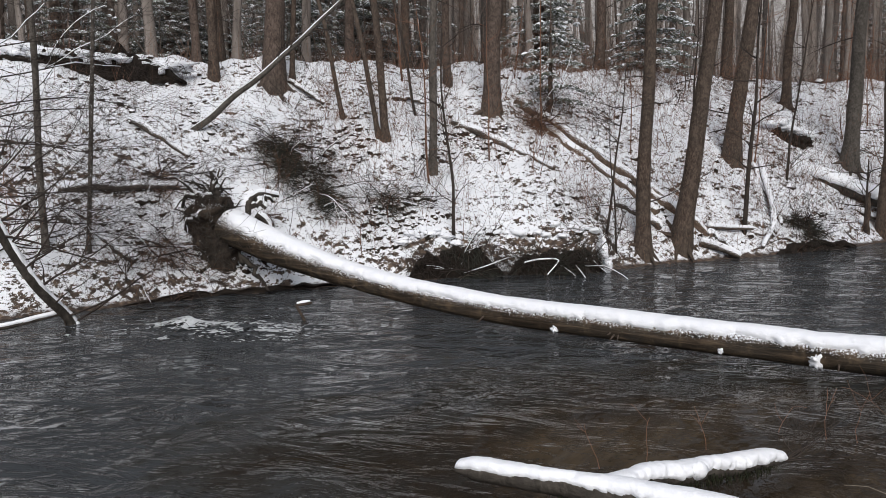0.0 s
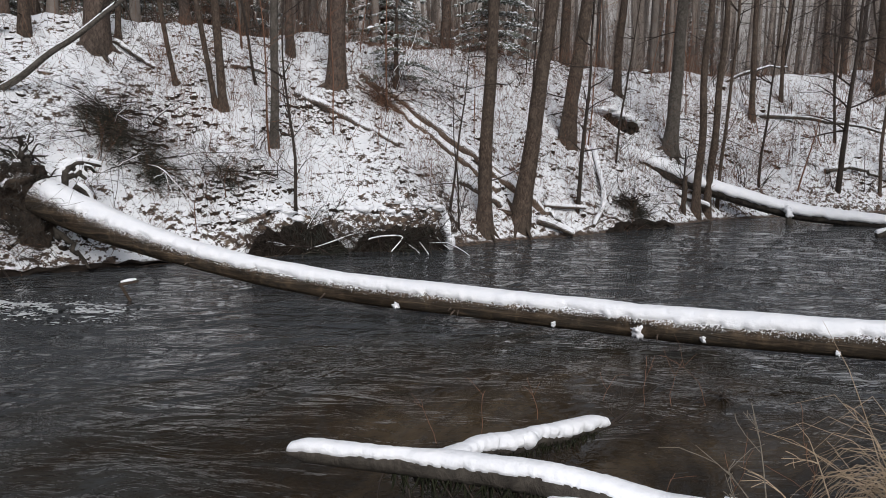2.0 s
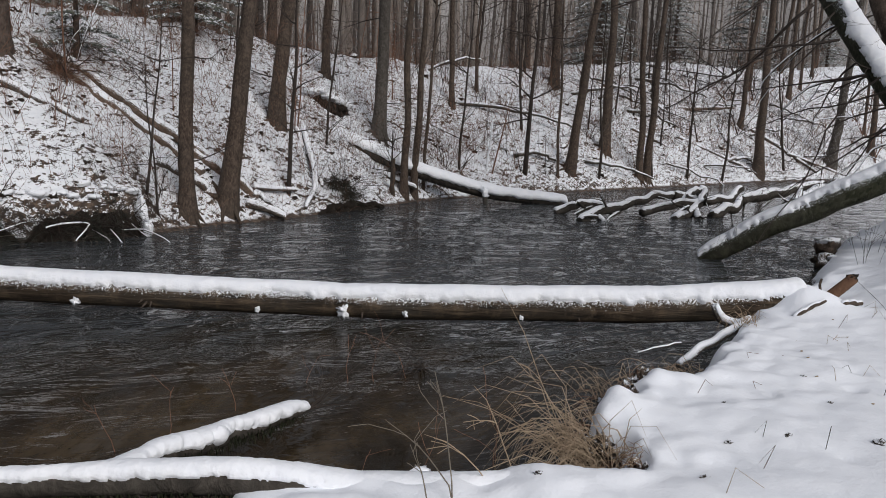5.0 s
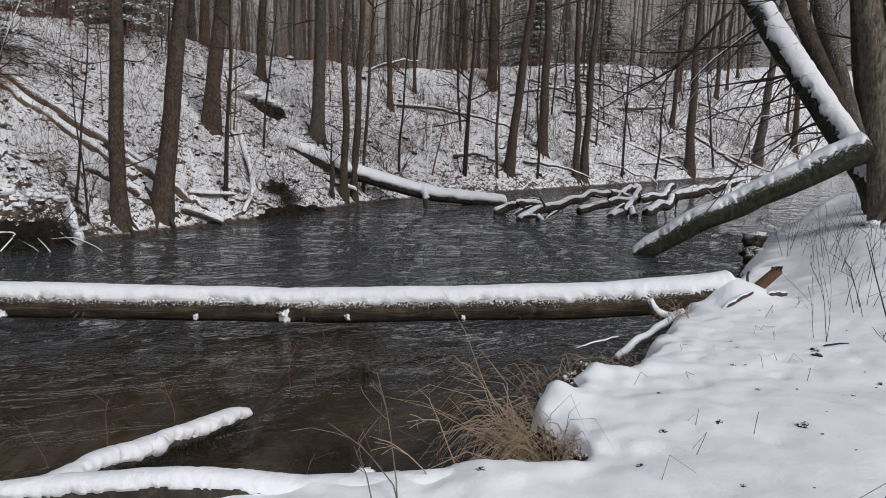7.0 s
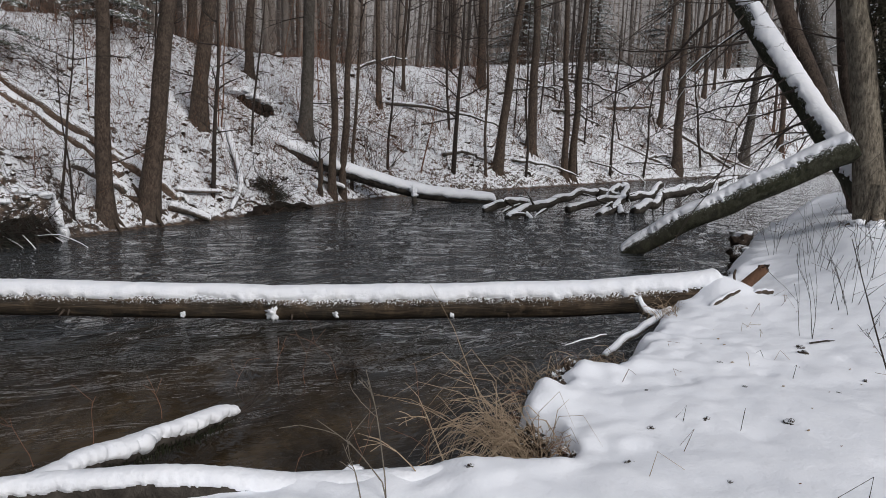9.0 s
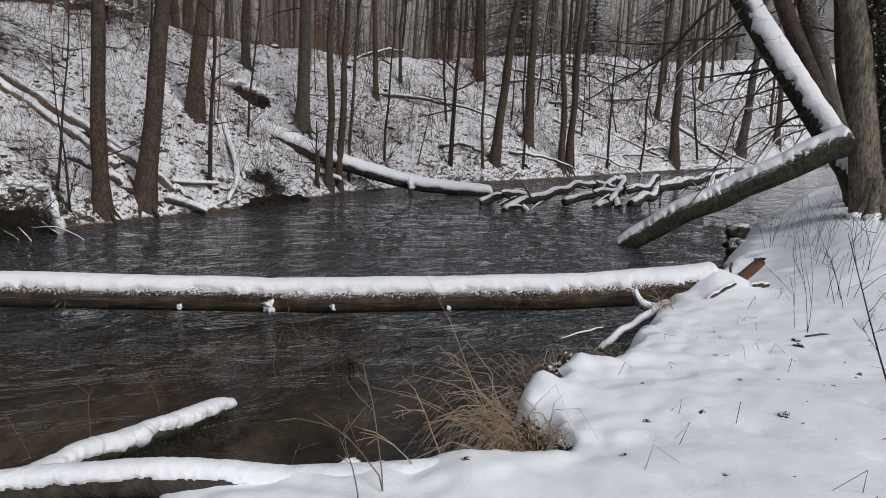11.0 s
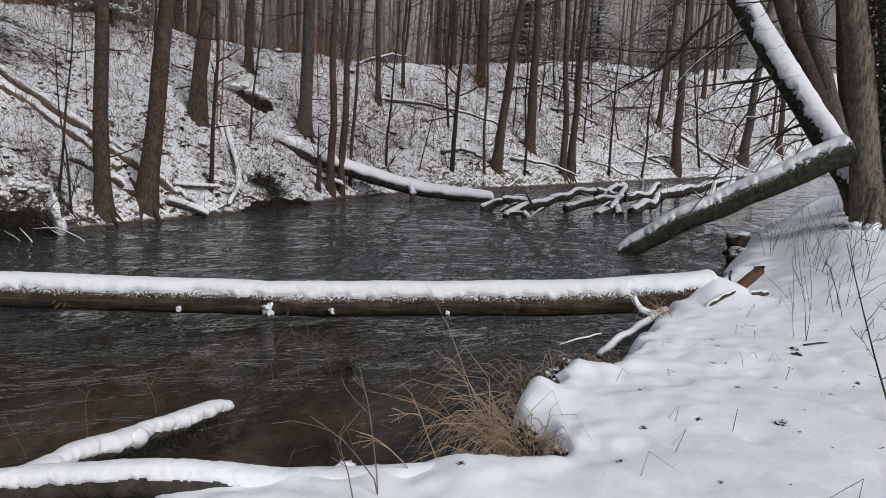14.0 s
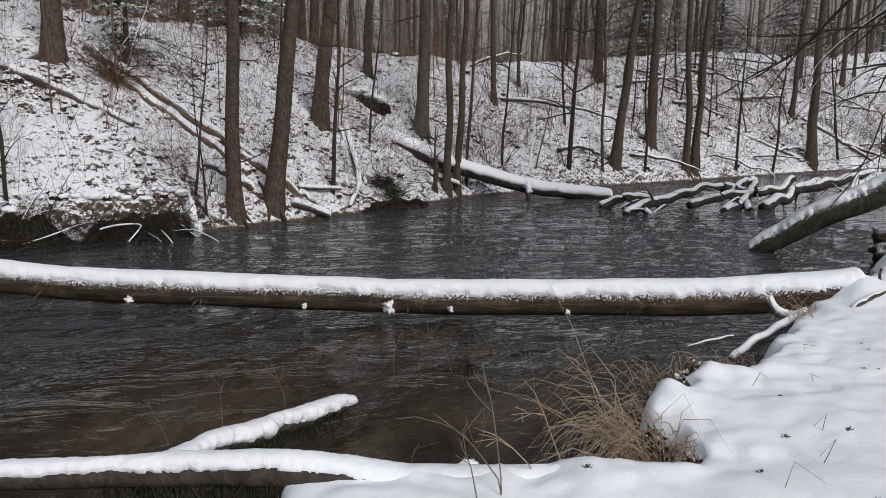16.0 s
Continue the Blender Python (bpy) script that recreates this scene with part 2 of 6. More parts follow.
# ---- geometry helpers ----
class Geo:
    def __init__(self):
        self.v, self.f = [], []

    def tube(self, pts, radii, sides=8, rough=0.0, seed=0.0, close=True):
        pts = [Vector(p) for p in pts]
        base, up = len(self.v), Vector((0.13, 0.21, 0.97))
        for i, p in enumerate(pts):
            d = (pts[min(i + 1, len(pts) - 1)] - pts[max(i - 1, 0)]).normalized()
            if i == 0 and abs(d.z) > 0.9:
                up = Vector((1, 0.1, 0))
            a = d.cross(up).normalized()
            c = a.cross(d)
            up = c
            for k in range(sides):
                q = 2 * math.pi * k / sides
                r = radii[i]
                if rough:
                    r *= 1 + rough * noise.noise((p.x * 2 + 3 * math.cos(q) + seed, p.y * 2 + 3 * math.sin(q), p.z * 2))
                self.v.append(p + (a * math.cos(q) + c * math.sin(q)) * r)
        for i in range(len(pts) - 1):
            for k in range(sides):
                a, b = base + i * sides + k, base + i * sides + (k + 1) % sides
                self.f.append((a, b, b + sides, a + sides))
        if close:
            self.f.append(tuple(base + k for k in reversed(range(sides))))
            self.f.append(tuple(base + (len(pts) - 1) * sides + k for k in range(sides)))
        return self

    def cap(self, pts, radii, thick=0.06, spread=1.15, seed=0.0, lump=1.0):
        """A bed of snow lying along the upper side of a bough."""
        pts = [Vector(p) for p in pts]
        base, m = len(self.v), 13
        for i, p in enumerate(pts):
            d = (pts[min(i + 1, len(pts) - 1)] - pts[max(i - 1, 0)]).normalized()
            side = d.cross(Vector((0, 0, 1))).normalized()
            upv = side.cross(d)
            r = radii[i]
            end = min(1.0, 0.35 + 0.25 * min(i, len(pts) - 1 - i))
            for k in range(m):
                u = -1 + 2 * k / (m - 1)
                wob = noise.noise((p.x * 7 + seed, p.y * 7, p.z * 7 + 7.0 * (1 if u > 0 else -1))) + 0.7 * noise.noise((p.x * 23 + seed, p.y * 23, p.z * 23 + 7.0 * (1 if u > 0 else -1)))
                q = u * spread * (1 + 0.26 * lump * wob)
                big = noise.noise((p.x * 3 + seed, p.y * 3, p.z * 3 + u * 0.6)) + 0.45 * noise.noise((p.x * 14 + seed, p.y * 14, p.z * 14 + u * 2.5))
                crumb = noise.noise((p.x * 37 + seed, p.y * 37, p.z * 37 + u * 9)) * abs(u) ** 2
                h = r + thick * end * (0.05 + 0.95 * (1 - abs(u) ** 2.2)) * (1 + lump * (0.40 * big + 0.5 * crumb)) + 0.003
                self.v.append(p + side * math.sin(q) * h + upv * math.cos(q) * h)
            for u in (1, -1):
                self.v.append(p + (side * math.sin(u * spread * 0.8) + upv * math.cos(u * spread * 0.8)) * r * 0.9)
        row = m + 2
        for i in range(len(pts) - 1):
            for k in range(row):
                a, b = base + i * row + k, base + i * row + (k + 1) % row
                self.f.append((a, a + row, b + row, b))
        self.f.append(tuple(base + k for k in range(row)))
        self.f.append(tuple(base + (len(pts) - 1) * row + k for k in reversed(range(row))))
        return self

    def crust(self, pts, radii, thick=0.05, spread=1.0, seed=0.0, ragged=0.35, sides=26, grip=0.01, fine=1.0):
        """Snow stuck to the upper side of a trunk, thinning out into a ragged granular edge."""
        pts = [Vector(p) for p in pts]
        base, reach = len(self.v), min(3.0, spread + 1.7 * ragged + 0.15)
        last = len(pts) - 1
        for i, p in enumerate(pts):
            d = (pts[min(i + 1, last)] - pts[max(i - 1, 0)]).normalized()
            side = d.cross(Vector((0, 0, 1))).normalized()
            upv = side.cross(d)
            for k in range(sides):
                q = reach * (-1 + 2 * k / (sides - 1))
                e = side * math.sin(q) + upv * math.cos(q)
                w = (p + e * radii[i]) * fine
                wob = noise.noise(w * 2.2 + Vector((seed, 0, 0))) + 0.8 * noise.noise(w * 7 + Vector((0, seed, 0))) + 0.7 * noise.noise(w * 19) + 0.5 * noise.noise(w * 43)
                edge = min(spread - abs(q) + ragged * wob, 0.5 * min(i, last - i) - 0.2)
                m = max(0.0, min(1.0, edge / 0.55))
                soft = 1 + 0.22 * noise.noise(w * 2.3) + 0.10 * noise.noise(w * 8 + Vector((3, 3, 0))) + 0.07 * noise.noise(w * 27)
                h = radii[i] + (grip + thick * m ** 0.6 * soft if m > 0 and 0 < k < sides - 1 else -0.25 * radii[i])
                self.v.append(p + e * h)
        for i in range(last):
            for k in range(sides - 1):
                a = base + i * sides + k
                self.f.append((a, a + sides, a + sides + 1, a + 1))
        return self

    def lump(self, c, size, seed=0.0, rough=0.35, rings=6, sides=9):
        base, c = len(self.v), Vector(c)
        for i in range(rings + 1):
            th = math.pi * i / rings
            for k in range(sides):
                q = 2 * math.pi * k / sides
                d = Vector((math.sin(th) * math.cos(q), math.sin(th) * math.sin(q), math.cos(th)))
                r = 1 + rough * (noise.noise(d * 1.7 + Vector((seed, seed * 0.7, 0))) + 0.5 * noise.noise(d * 4.5 + Vector((seed, 0, seed))))
                self.v.append(c + Vector((d.x * size[0], d.y * size[1], d.z * size[2])) * r)
        for i in range(rings):
            for k in range(sides):
                a, b = base + i * sides + k, base + i * sides + (k + 1) % sides
                self.f.append((a, a + sides, b + sides, b))
        return self

    def blade(self, p, d, length, width, droop, rng):
        """A thin three-sided stalk that bends over."""
        d, pts = Vector(d).normalized(), [Vector(p)]
        for k in range(4):
            pts.append(pts[-1] + d * length / 4)
            d = (d + Vector((rng.uniform(-.12, .12), rng.uniform(-.12, .12), -droop * (0.4 + 0.5 * k)))).normalized()
        return self.tube(pts, [width * f for f in (1, 0.9, 0.75, 0.55, 0.2)], 3, close=False)

    def sprig(self, p, d, length, r, rng, depth=3, droop=0.03, kids=5, snow=None, wild=0.28, bits=6):
        p, d = Vector(p), Vector(d).normalized()
        pts, rad, side = [p.copy()], [r], []
        for k in range(bits):
            d = (d + Vector((rng.gauss(0, wild) * .5, rng.gauss(0, wild) * .5, rng.gauss(0, wild) * .4 - droop))).normalized()
            p = p + d * length / bits
            pts.append(p.copy())
            rad.append(max(0.0018, r * (1 - 0.85 * (k + 1) / bits)))
            side.append((p.copy(), d.copy(), rad[-1]))
        self.tube(pts, rad, 6 if r > 0.03 else (4 if r > 0.008 else 3), close=r > 0.02)
        if snow is not None and 0.004 < r and rng.random() < 0.6:
            snow.cap(pts, [max(0.003, q) for q in rad], min(0.025, 0.007 + r * 0.35), 0.8, rng.random() * 9)
        if depth > 0:
            for k in range(kids):
                q, e, rr = side[min(len(side) - 1, int(len(side) * (0.2 + 0.75 * rng.random())))]
                turn = Vector((rng.gauss(0, 1), rng.gauss(0, 1), rng.gauss(0.15, 0.7)))
                turn = (turn - e * turn.dot(e)).normalized()
                self.sprig(q, e * rng.uniform(0.5, 1.1) + turn * rng.uniform(0.5, 1.0), length * rng.uniform(0.35, 0.6), rr * rng.uniform(0.5, 0.75), rng,
                           depth - 1, droop, max(2, kids - 1), snow, wild, max(3, bits - 1))
        return self

    def mesh(self, name, mats, smooth=True):
        me = bpy.data.meshes.new(name)
        me.from_pydata([tuple(p) for p in self.v], [], self.f)
        for m in (mats if isinstance(mats, (list, tuple)) else [mats]):
            me.materials.append(m)
        if smooth:
            me.polygons.foreach_set("use_smooth", [True] * len(me.polygons))
        me.update()
        return me


def part(name, geo, mat, parent, label="", smooth=True):
    ob = new(name, geo.mesh(name, mat, smooth) if isinstance(geo, Geo) else geo)
    ob.parent = parent
    if label:
        tagged(ob, label)
    return ob


def thing(name, label, category, at=(0, 0, 0), group=""):
    """A thing's base, with its parts made in world coordinates round it."""
    ob = new(name)
    ob.location = at
    ob.empty_display_size = 0.2
    return tagged(ob, label, category, group)


def along(a, b, count, bow=(0, 0, 0), wob=0.0, seed=0.0):
    a, b, bow = Vector(a), Vector(b), Vector(bow)
    out = []
    for i in range(count):
        k = i / (count - 1)
        p = a.lerp(b, k) + bow * (4 * k * (1 - k))
        if wob:
            p += Vector((noise.noise((k * 5 + seed, 1, 0)), noise.noise((k * 5 + seed, 7, 0)), noise.noise((k * 5 + seed, 3, 3)))) * wob
        out.append(p)
    return out


def bend(points, count):
    """A smooth line through a few points."""
    q = [Vector(p) for p in points]
    q = [2 * q[0] - q[1]] + q + [2 * q[-1] - q[-2]]
    out, spans = [], len(q) - 3
    for i in range(count):
        k = min(spans - 1e-6, spans * i / (count - 1))
        j, f = int(k), k - int(k)
        a, b, c, d = q[j:j + 4]
        out.append(0.5 * (2 * b + (c - a) * f + (2 * a - 5 * b + 4 * c - d) * f * f + (3 * b - a - 3 * c + d) * f ** 3))
    return out


def taper(a, b, count, power=1.0):
    return [a + (b - a) * (i / (count - 1)) ** power for i in range(count)]


# ---- the ground ----
FAR_EDGE = [(-60, -26), (-30, -8), (-14, 3.2), (-8, 7.2), (-5.4, 8.9), (-3.6, 10.1), (-1.3, 11.2), (0.6, 11.8), (2.3, 11.95), (3.5, 12.7),
            (5.1, 13.4), (6.7, 14.1), (8.3, 14.9), (10, 16.1), (15.6, 17.6), (19.4, 18.3), (25.5, 19.7), (32, 21.3), (40, 22.5), (52, 24.1), (90, 28)]
NEAR_EDGE = [(-60, -40), (-30, -18), (-12, -5), (-4, 0.6), (-1, 1.5), (0.5, 2.1), (0.95, 2.66), (1.22, 3.30), (1.54, 3.16), (1.90, 2.94), (2.24, 2.78), (2.58, 2.60), (2.84, 2.46), (2.98, 2.46), (3.06, 2.64), (3.12, 2.98), (3.38, 3.16), (3.62, 3.13), (3.80, 3.32),
             (4.08, 3.42), (4.26, 3.20), (4.62, 3.28), (5.1, 3.58), (5.55, 3.80), (6.3, 4.1), (7.2, 4.42), (8.24, 4.68), (9.5, 5.3), (12.9, 6.8), (17, 8.25), (24, 10.8), (45, 15.5), (90, 21)]
def side_distance(x, y, line):
    """Signed distance to a bank's edge, positive on its left-hand side."""
    if np.ndim(x) == 0:
        x, y, best, inside = float(x), float(y), 1e9, False
        for (ax, ay), (bx, by) in zip(line, line[1:]):
            ux, uy = bx - ax, by - ay
            k = min(1.0, max(0.0, ((x - ax) * ux + (y - ay) * uy) / (ux * ux + uy * uy)))
            best = min(best, math.hypot(x - ax - k * ux, y - ay - k * uy))
        ring = [(-3000, line[0][1])] + list(line) + [(3000, line[-1][1]), (3000, 4000), (-3000, 4000)]
        for (ax, ay), (bx, by) in zip(ring, ring[1:] + ring[:1]):
            if (ay > y) != (by > y) and x < ax + (y - ay) * (bx - ax) / (by - ay):
                inside = not inside
        return np.float64(best if inside else -best)
    best, crossings = np.full(x.shape, 1e9), np.zeros(x.shape, int)
    for (ax, ay), (bx, by) in zip(line, line[1:]):
        ux, uy = bx - ax, by - ay
        k = np.clip(((x - ax) * ux + (y - ay) * uy) / (ux * ux + uy * uy), 0, 1)
        best = np.minimum(best, np.hypot(x - ax - k * ux, y - ay - k * uy))
    ring = [(-3000, line[0][1])] + list(line) + [(3000, line[-1][1]), (3000, 4000), (-3000, 4000)]
    for (ax, ay), (bx, by) in zip(ring, ring[1:] + ring[:1]):
        if ay != by:
            cut = (ay > y) != (by > y)
            crossings += cut & (x < ax + (y - ay) * (bx - ax) / (by - ay))
    return np.where(crossings % 2 == 1, best, -best)
def smooth(a, b, v):
    k = np.clip((v - a) / (b - a), 0, 1)
    return k * k * (3 - 2 * k)
def bank_depth(x, y):
    """Metres behind the near bank's edge, which is notched and scalloped."""
    n = -side_distance(x, y, NEAR_EDGE)
    notch = 0.05 * np.sin(7.1 * x + 2.3 * np.sin(4.7 * y)) + 0.035 * np.sin(15.3 * y - 3.1 * x + 1.7 * np.sin(9.1 * x)) + 0.02 * np.sin(29 * x + 17 * y)
    return n + notch * 0.6 * smooth(2.4, 2.9, x) * (1 - smooth(0.2, 0.7, np.abs(n)))
def trunk_drift(x, y):
    """Snow that buries the end of the trunk lying on the near bank."""
    d, e = (x - 3.24) * 0.8316 - (y - 6.36) * 0.5554, (x - 3.24) * 0.5554 + (y - 6.36) * 0.8316
    return 0.23 * np.exp(-(e / 0.40) ** 2) * smooth(3.95, 4.3, d) * (1 - smooth(4.3, 4.95, d))
def height(x, y):
    x, y = np.asarray(x, float), np.asarray(y, float)
    s, n = side_distance(x, y, FAR_EDGE), bank_depth(x, y)
    crest = 4.0 + 2.6 * smooth(12, 42, x) + 4.5 * smooth(38, 95, x)
    run = 1.25 * crest
    k = np.clip((s - 0.25) / run, 0, 1)
    rise = 0.3 * smooth(0, 0.3, s) + (crest - 0.3) * (1.12 * k - 0.12 * k ** 3) / 1.0
    rise = rise + 0.34 * smooth(-1.0, -0.3, x) * (1 - smooth(2.5, 3.0, x)) * smooth(0.02, 0.3, s) * (1 - smooth(0.3, 2.6, s))
    far = np.where(s > 0, rise + 0.02 * np.maximum(s - run, 0) ** 0.8, -0.7 * smooth(0, 1.2, -s))
    back = smooth(5.5, 10.0, x)
    near = np.where(n > 0, 0.31 * smooth(-0.02, 0.10, n) + 0.04 * smooth(0.1, 3.0, n) + 0.42 * back * smooth(0.1, 1.6, n) + 0.02 * np.maximum(n - 3, 0) + trunk_drift(x, y), -0.7 * smooth(0, 1.6, -n))
    return np.where(s > 0, far, np.where(n > 0, near, np.maximum(far, near)))


def rough_height(x, y):
    """The height of the ground with its hummocks, for one place."""
    z = float(height(x, y))
    s, n = float(side_distance(np.array(x), np.array(y), FAR_EDGE)), float(bank_depth(np.array(x), np.array(y)))
    return z + hummock(x, y, s, n)


def hummock(x, y, s, n):
    if s > 0:
        k = min(1.0, s / 0.5)
        return k * (0.16 * noise.noise((x * 0.7, y * 0.7, 0)) + 0.09 * noise.noise((x * 2.3, y * 2.3, 5)) + 0.06 * noise.noise((x * 5, y * 5, 9)) + 0.035 * noise.noise((x * 11, y * 11, 4)))
    if n > 0:
        k = min(1.0, n / 0.15)
        knob = 0.07 * math.exp(-((x - 3.42) ** 2 + (y - 2.98) ** 2) / 0.03) + 0.06 * math.exp(-((x - 4.0) ** 2 + (y - 3.2) ** 2) / 0.04) + 0.05 * math.exp(-((x - 5.0) ** 2 + (y - 3.25) ** 2) / 0.12) + 0.04 * math.exp(-((x - 2.4) ** 2 + (y - 2.4) ** 2) / 0.03)
        rim = math.exp(-n * 1.6)
        return k * (knob + 0.025 * noise.noise((x * 1.3, y * 1.3, 2)) + (0.008 + 0.035 * rim) * noise.noise((x * 2.7, y * 2.7, 5)) + 0.035 * rim * noise.noise((x * 4.2, y * 4.2, 8)) + 0.03 * rim * noise.noise((x * 8, y * 8, 3)) + 0.008 * noise.noise((x * 7, y * 7, 1)) - 0.05 * max(0.0, noise.noise((x * 5.5, y * 5.5, 12)) - 0.42))
    return 0.0


def steps(stops):
    out = []
    for a, b, d in stops:
        c = max(1, int(round((b - a) / d)))
        out += [a + (b - a) * i / c for i in range(c)]
    return np.array(out + [stops[-1][1]])


def build_ground():
    xs = steps([(-900, -60, 60), (-60, -14, 2), (-14, -7, 0.3), (-7, 0.9, 0.08), (0.9, 5.6, 0.03), (5.6, 7.6, 0.05), (7.6, 14, 0.08), (14, 30, 0.25), (30, 60, 0.6), (60, 110, 5), (110, 900, 60)])
    ys = steps([(-900, -60, 60), (-60, -4, 4), (-4, 1, 0.3), (1, 2.2, 0.06), (2.2, 3.7, 0.026), (3.7, 5, 0.05), (5, 9, 0.2), (9, 21, 0.09), (21, 34, 0.3), (34, 60, 2), (60, 900, 60)])
    gx, gy = np.meshgrid(xs, ys)
    z = height(gx, gy)
    s, n = side_distance(gx, gy, FAR_EDGE), bank_depth(gx, gy)
    lift = np.zeros_like(z)
    near = (gx > -16) & (gx < 62) & (gy > -6) & (gy < 36)
    for i, j in zip(*np.nonzero(near)):
        lift[i, j] = hummock(gx[i, j], gy[i, j], s[i, j], n[i, j])
    z = z + lift
    w, h = len(xs), len(ys)
    verts = np.stack([gx, gy, z], -1).reshape(-1, 3)
    idx = np.arange(w * h).reshape(h, w)
    faces = np.stack([idx[:-1, :-1], idx[:-1, 1:], idx[1:, 1:], idx[1:, :-1]], -1).reshape(-1, 4)
    me = bpy.data.meshes.new("ground")
    me.from_pydata(verts.tolist(), [], faces.tolist())
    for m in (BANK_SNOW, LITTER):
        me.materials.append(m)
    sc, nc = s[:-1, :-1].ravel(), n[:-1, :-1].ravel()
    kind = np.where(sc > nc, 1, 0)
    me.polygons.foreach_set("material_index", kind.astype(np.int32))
    me.polygons.foreach_set("use_smooth", np.ones(len(faces), bool))
    me.update()
    return tagged(new("ground", me), "snow-covered river banks and forest floor with dead leaves showing through", "ground", kind="structure")


build_ground()


def build_water():
    xs = steps([(-60, -10, 1.5), (-10, 12, 0.10), (12, 30, 0.3), (30, 90, 1.2)])
    ys = steps([(-40, 0, 2), (0, 13, 0.10), (13, 30, 0.35)])
    gx, gy = np.meshgrid(xs, ys)
    z = np.zeros_like(gx)
    for i, j in zip(*np.nonzero((gx > -10) & (gx < 14) & (gy < 14) & (gy > 0))):
        x, y = gx[i, j], gy[i, j]
        u, v = 0.83 * x - 0.55 * y, 0.55 * x + 0.83 * y
        z[i, j] = 0.016 * noise.noise((u * 0.9, v * 2.2, 0)) + 0.010 * noise.noise((u * 2.5, v * 4.5, 3))
        k = math.exp(-((x + 2.6) / 1.2) ** 2 - ((y - 8.2) / 0.5) ** 2)
        z[i, j] += k * (0.05 + 0.06 * noise.noise((x * 3, y * 3, 1)))
    w, h = len(xs), len(ys)
    idx = np.arange(w * h).reshape(h, w)
    faces = np.stack([idx[:-1, :-1], idx[:-1, 1:], idx[1:, 1:], idx[1:, :-1]], -1).reshape(-1, 4)
    me = bpy.data.meshes.new("water")
    me.from_pydata(np.stack([gx, gy, z], -1).reshape(-1, 3).tolist(), [], faces.tolist())
    me.materials.append(WATER)
    me.polygons.foreach_set("use_smooth", np.ones(len(faces), bool))
    me.update()
    return tagged(new("water", me), "dark brown rippled river water flowing between snowy banks", "river", kind="structure")


build_water()


def build_backdrop():
    g, n = Geo(), 96
    for i in range(n):
        q = 2 * math.pi * i / n
        for z in (-2, 12, 42):
            g.v.append((15 + 150 * math.cos(q), 10 + 150 * math.sin(q), z))
    for i in range(n):
        a, b = 3 * i, 3 * ((i + 1) % n)
        g.f += [(a, a + 1, b + 1, b), (a + 1, a + 2, b + 2, b + 1)]
    m, nn, l, b = material("hazed_forest", 1.0, spec=0.0)
    f = grain(nn, l, coords(nn, l, (1, 1, 0.35)), 0.8, 8, 0.75)
    # haze over the far forest is painted in with these pale greys
    l.new(ramp(nn, l, f, [(0.3, (0.22, 0.205, 0.195)), (0.7, (0.42, 0.40, 0.385))]), b.inputs["Base Color"])
    return tagged(new("backdrop", g.mesh("backdrop", m)), "grey-brown wall coloured as distant winter forest paled by haze", "forest", kind="structure")


build_backdrop()


# ---- trees ----
def crown_mesh(seed):
    """A bare crown above a bole, for a tree ten metres high over its first limb."""
    g, rng = Geo(), random.Random(seed)
    for k in range(16):
        q, h = rng.uniform(0, 6.28), rng.uniform(0, 7.5)
        g.sprig((0, 0, h), (math.cos(q), math.sin(q), rng.uniform(0.3, 1.1)), rng.uniform(1.6, 3.2) * (1 - h / 14), 0.035, rng, 2, -0.02, 4, bits=5)
    return g.mesh("crown", TWIG)


FEET = []
CROWNS = [crown_mesh(s) for s in (1, 2, 3)]


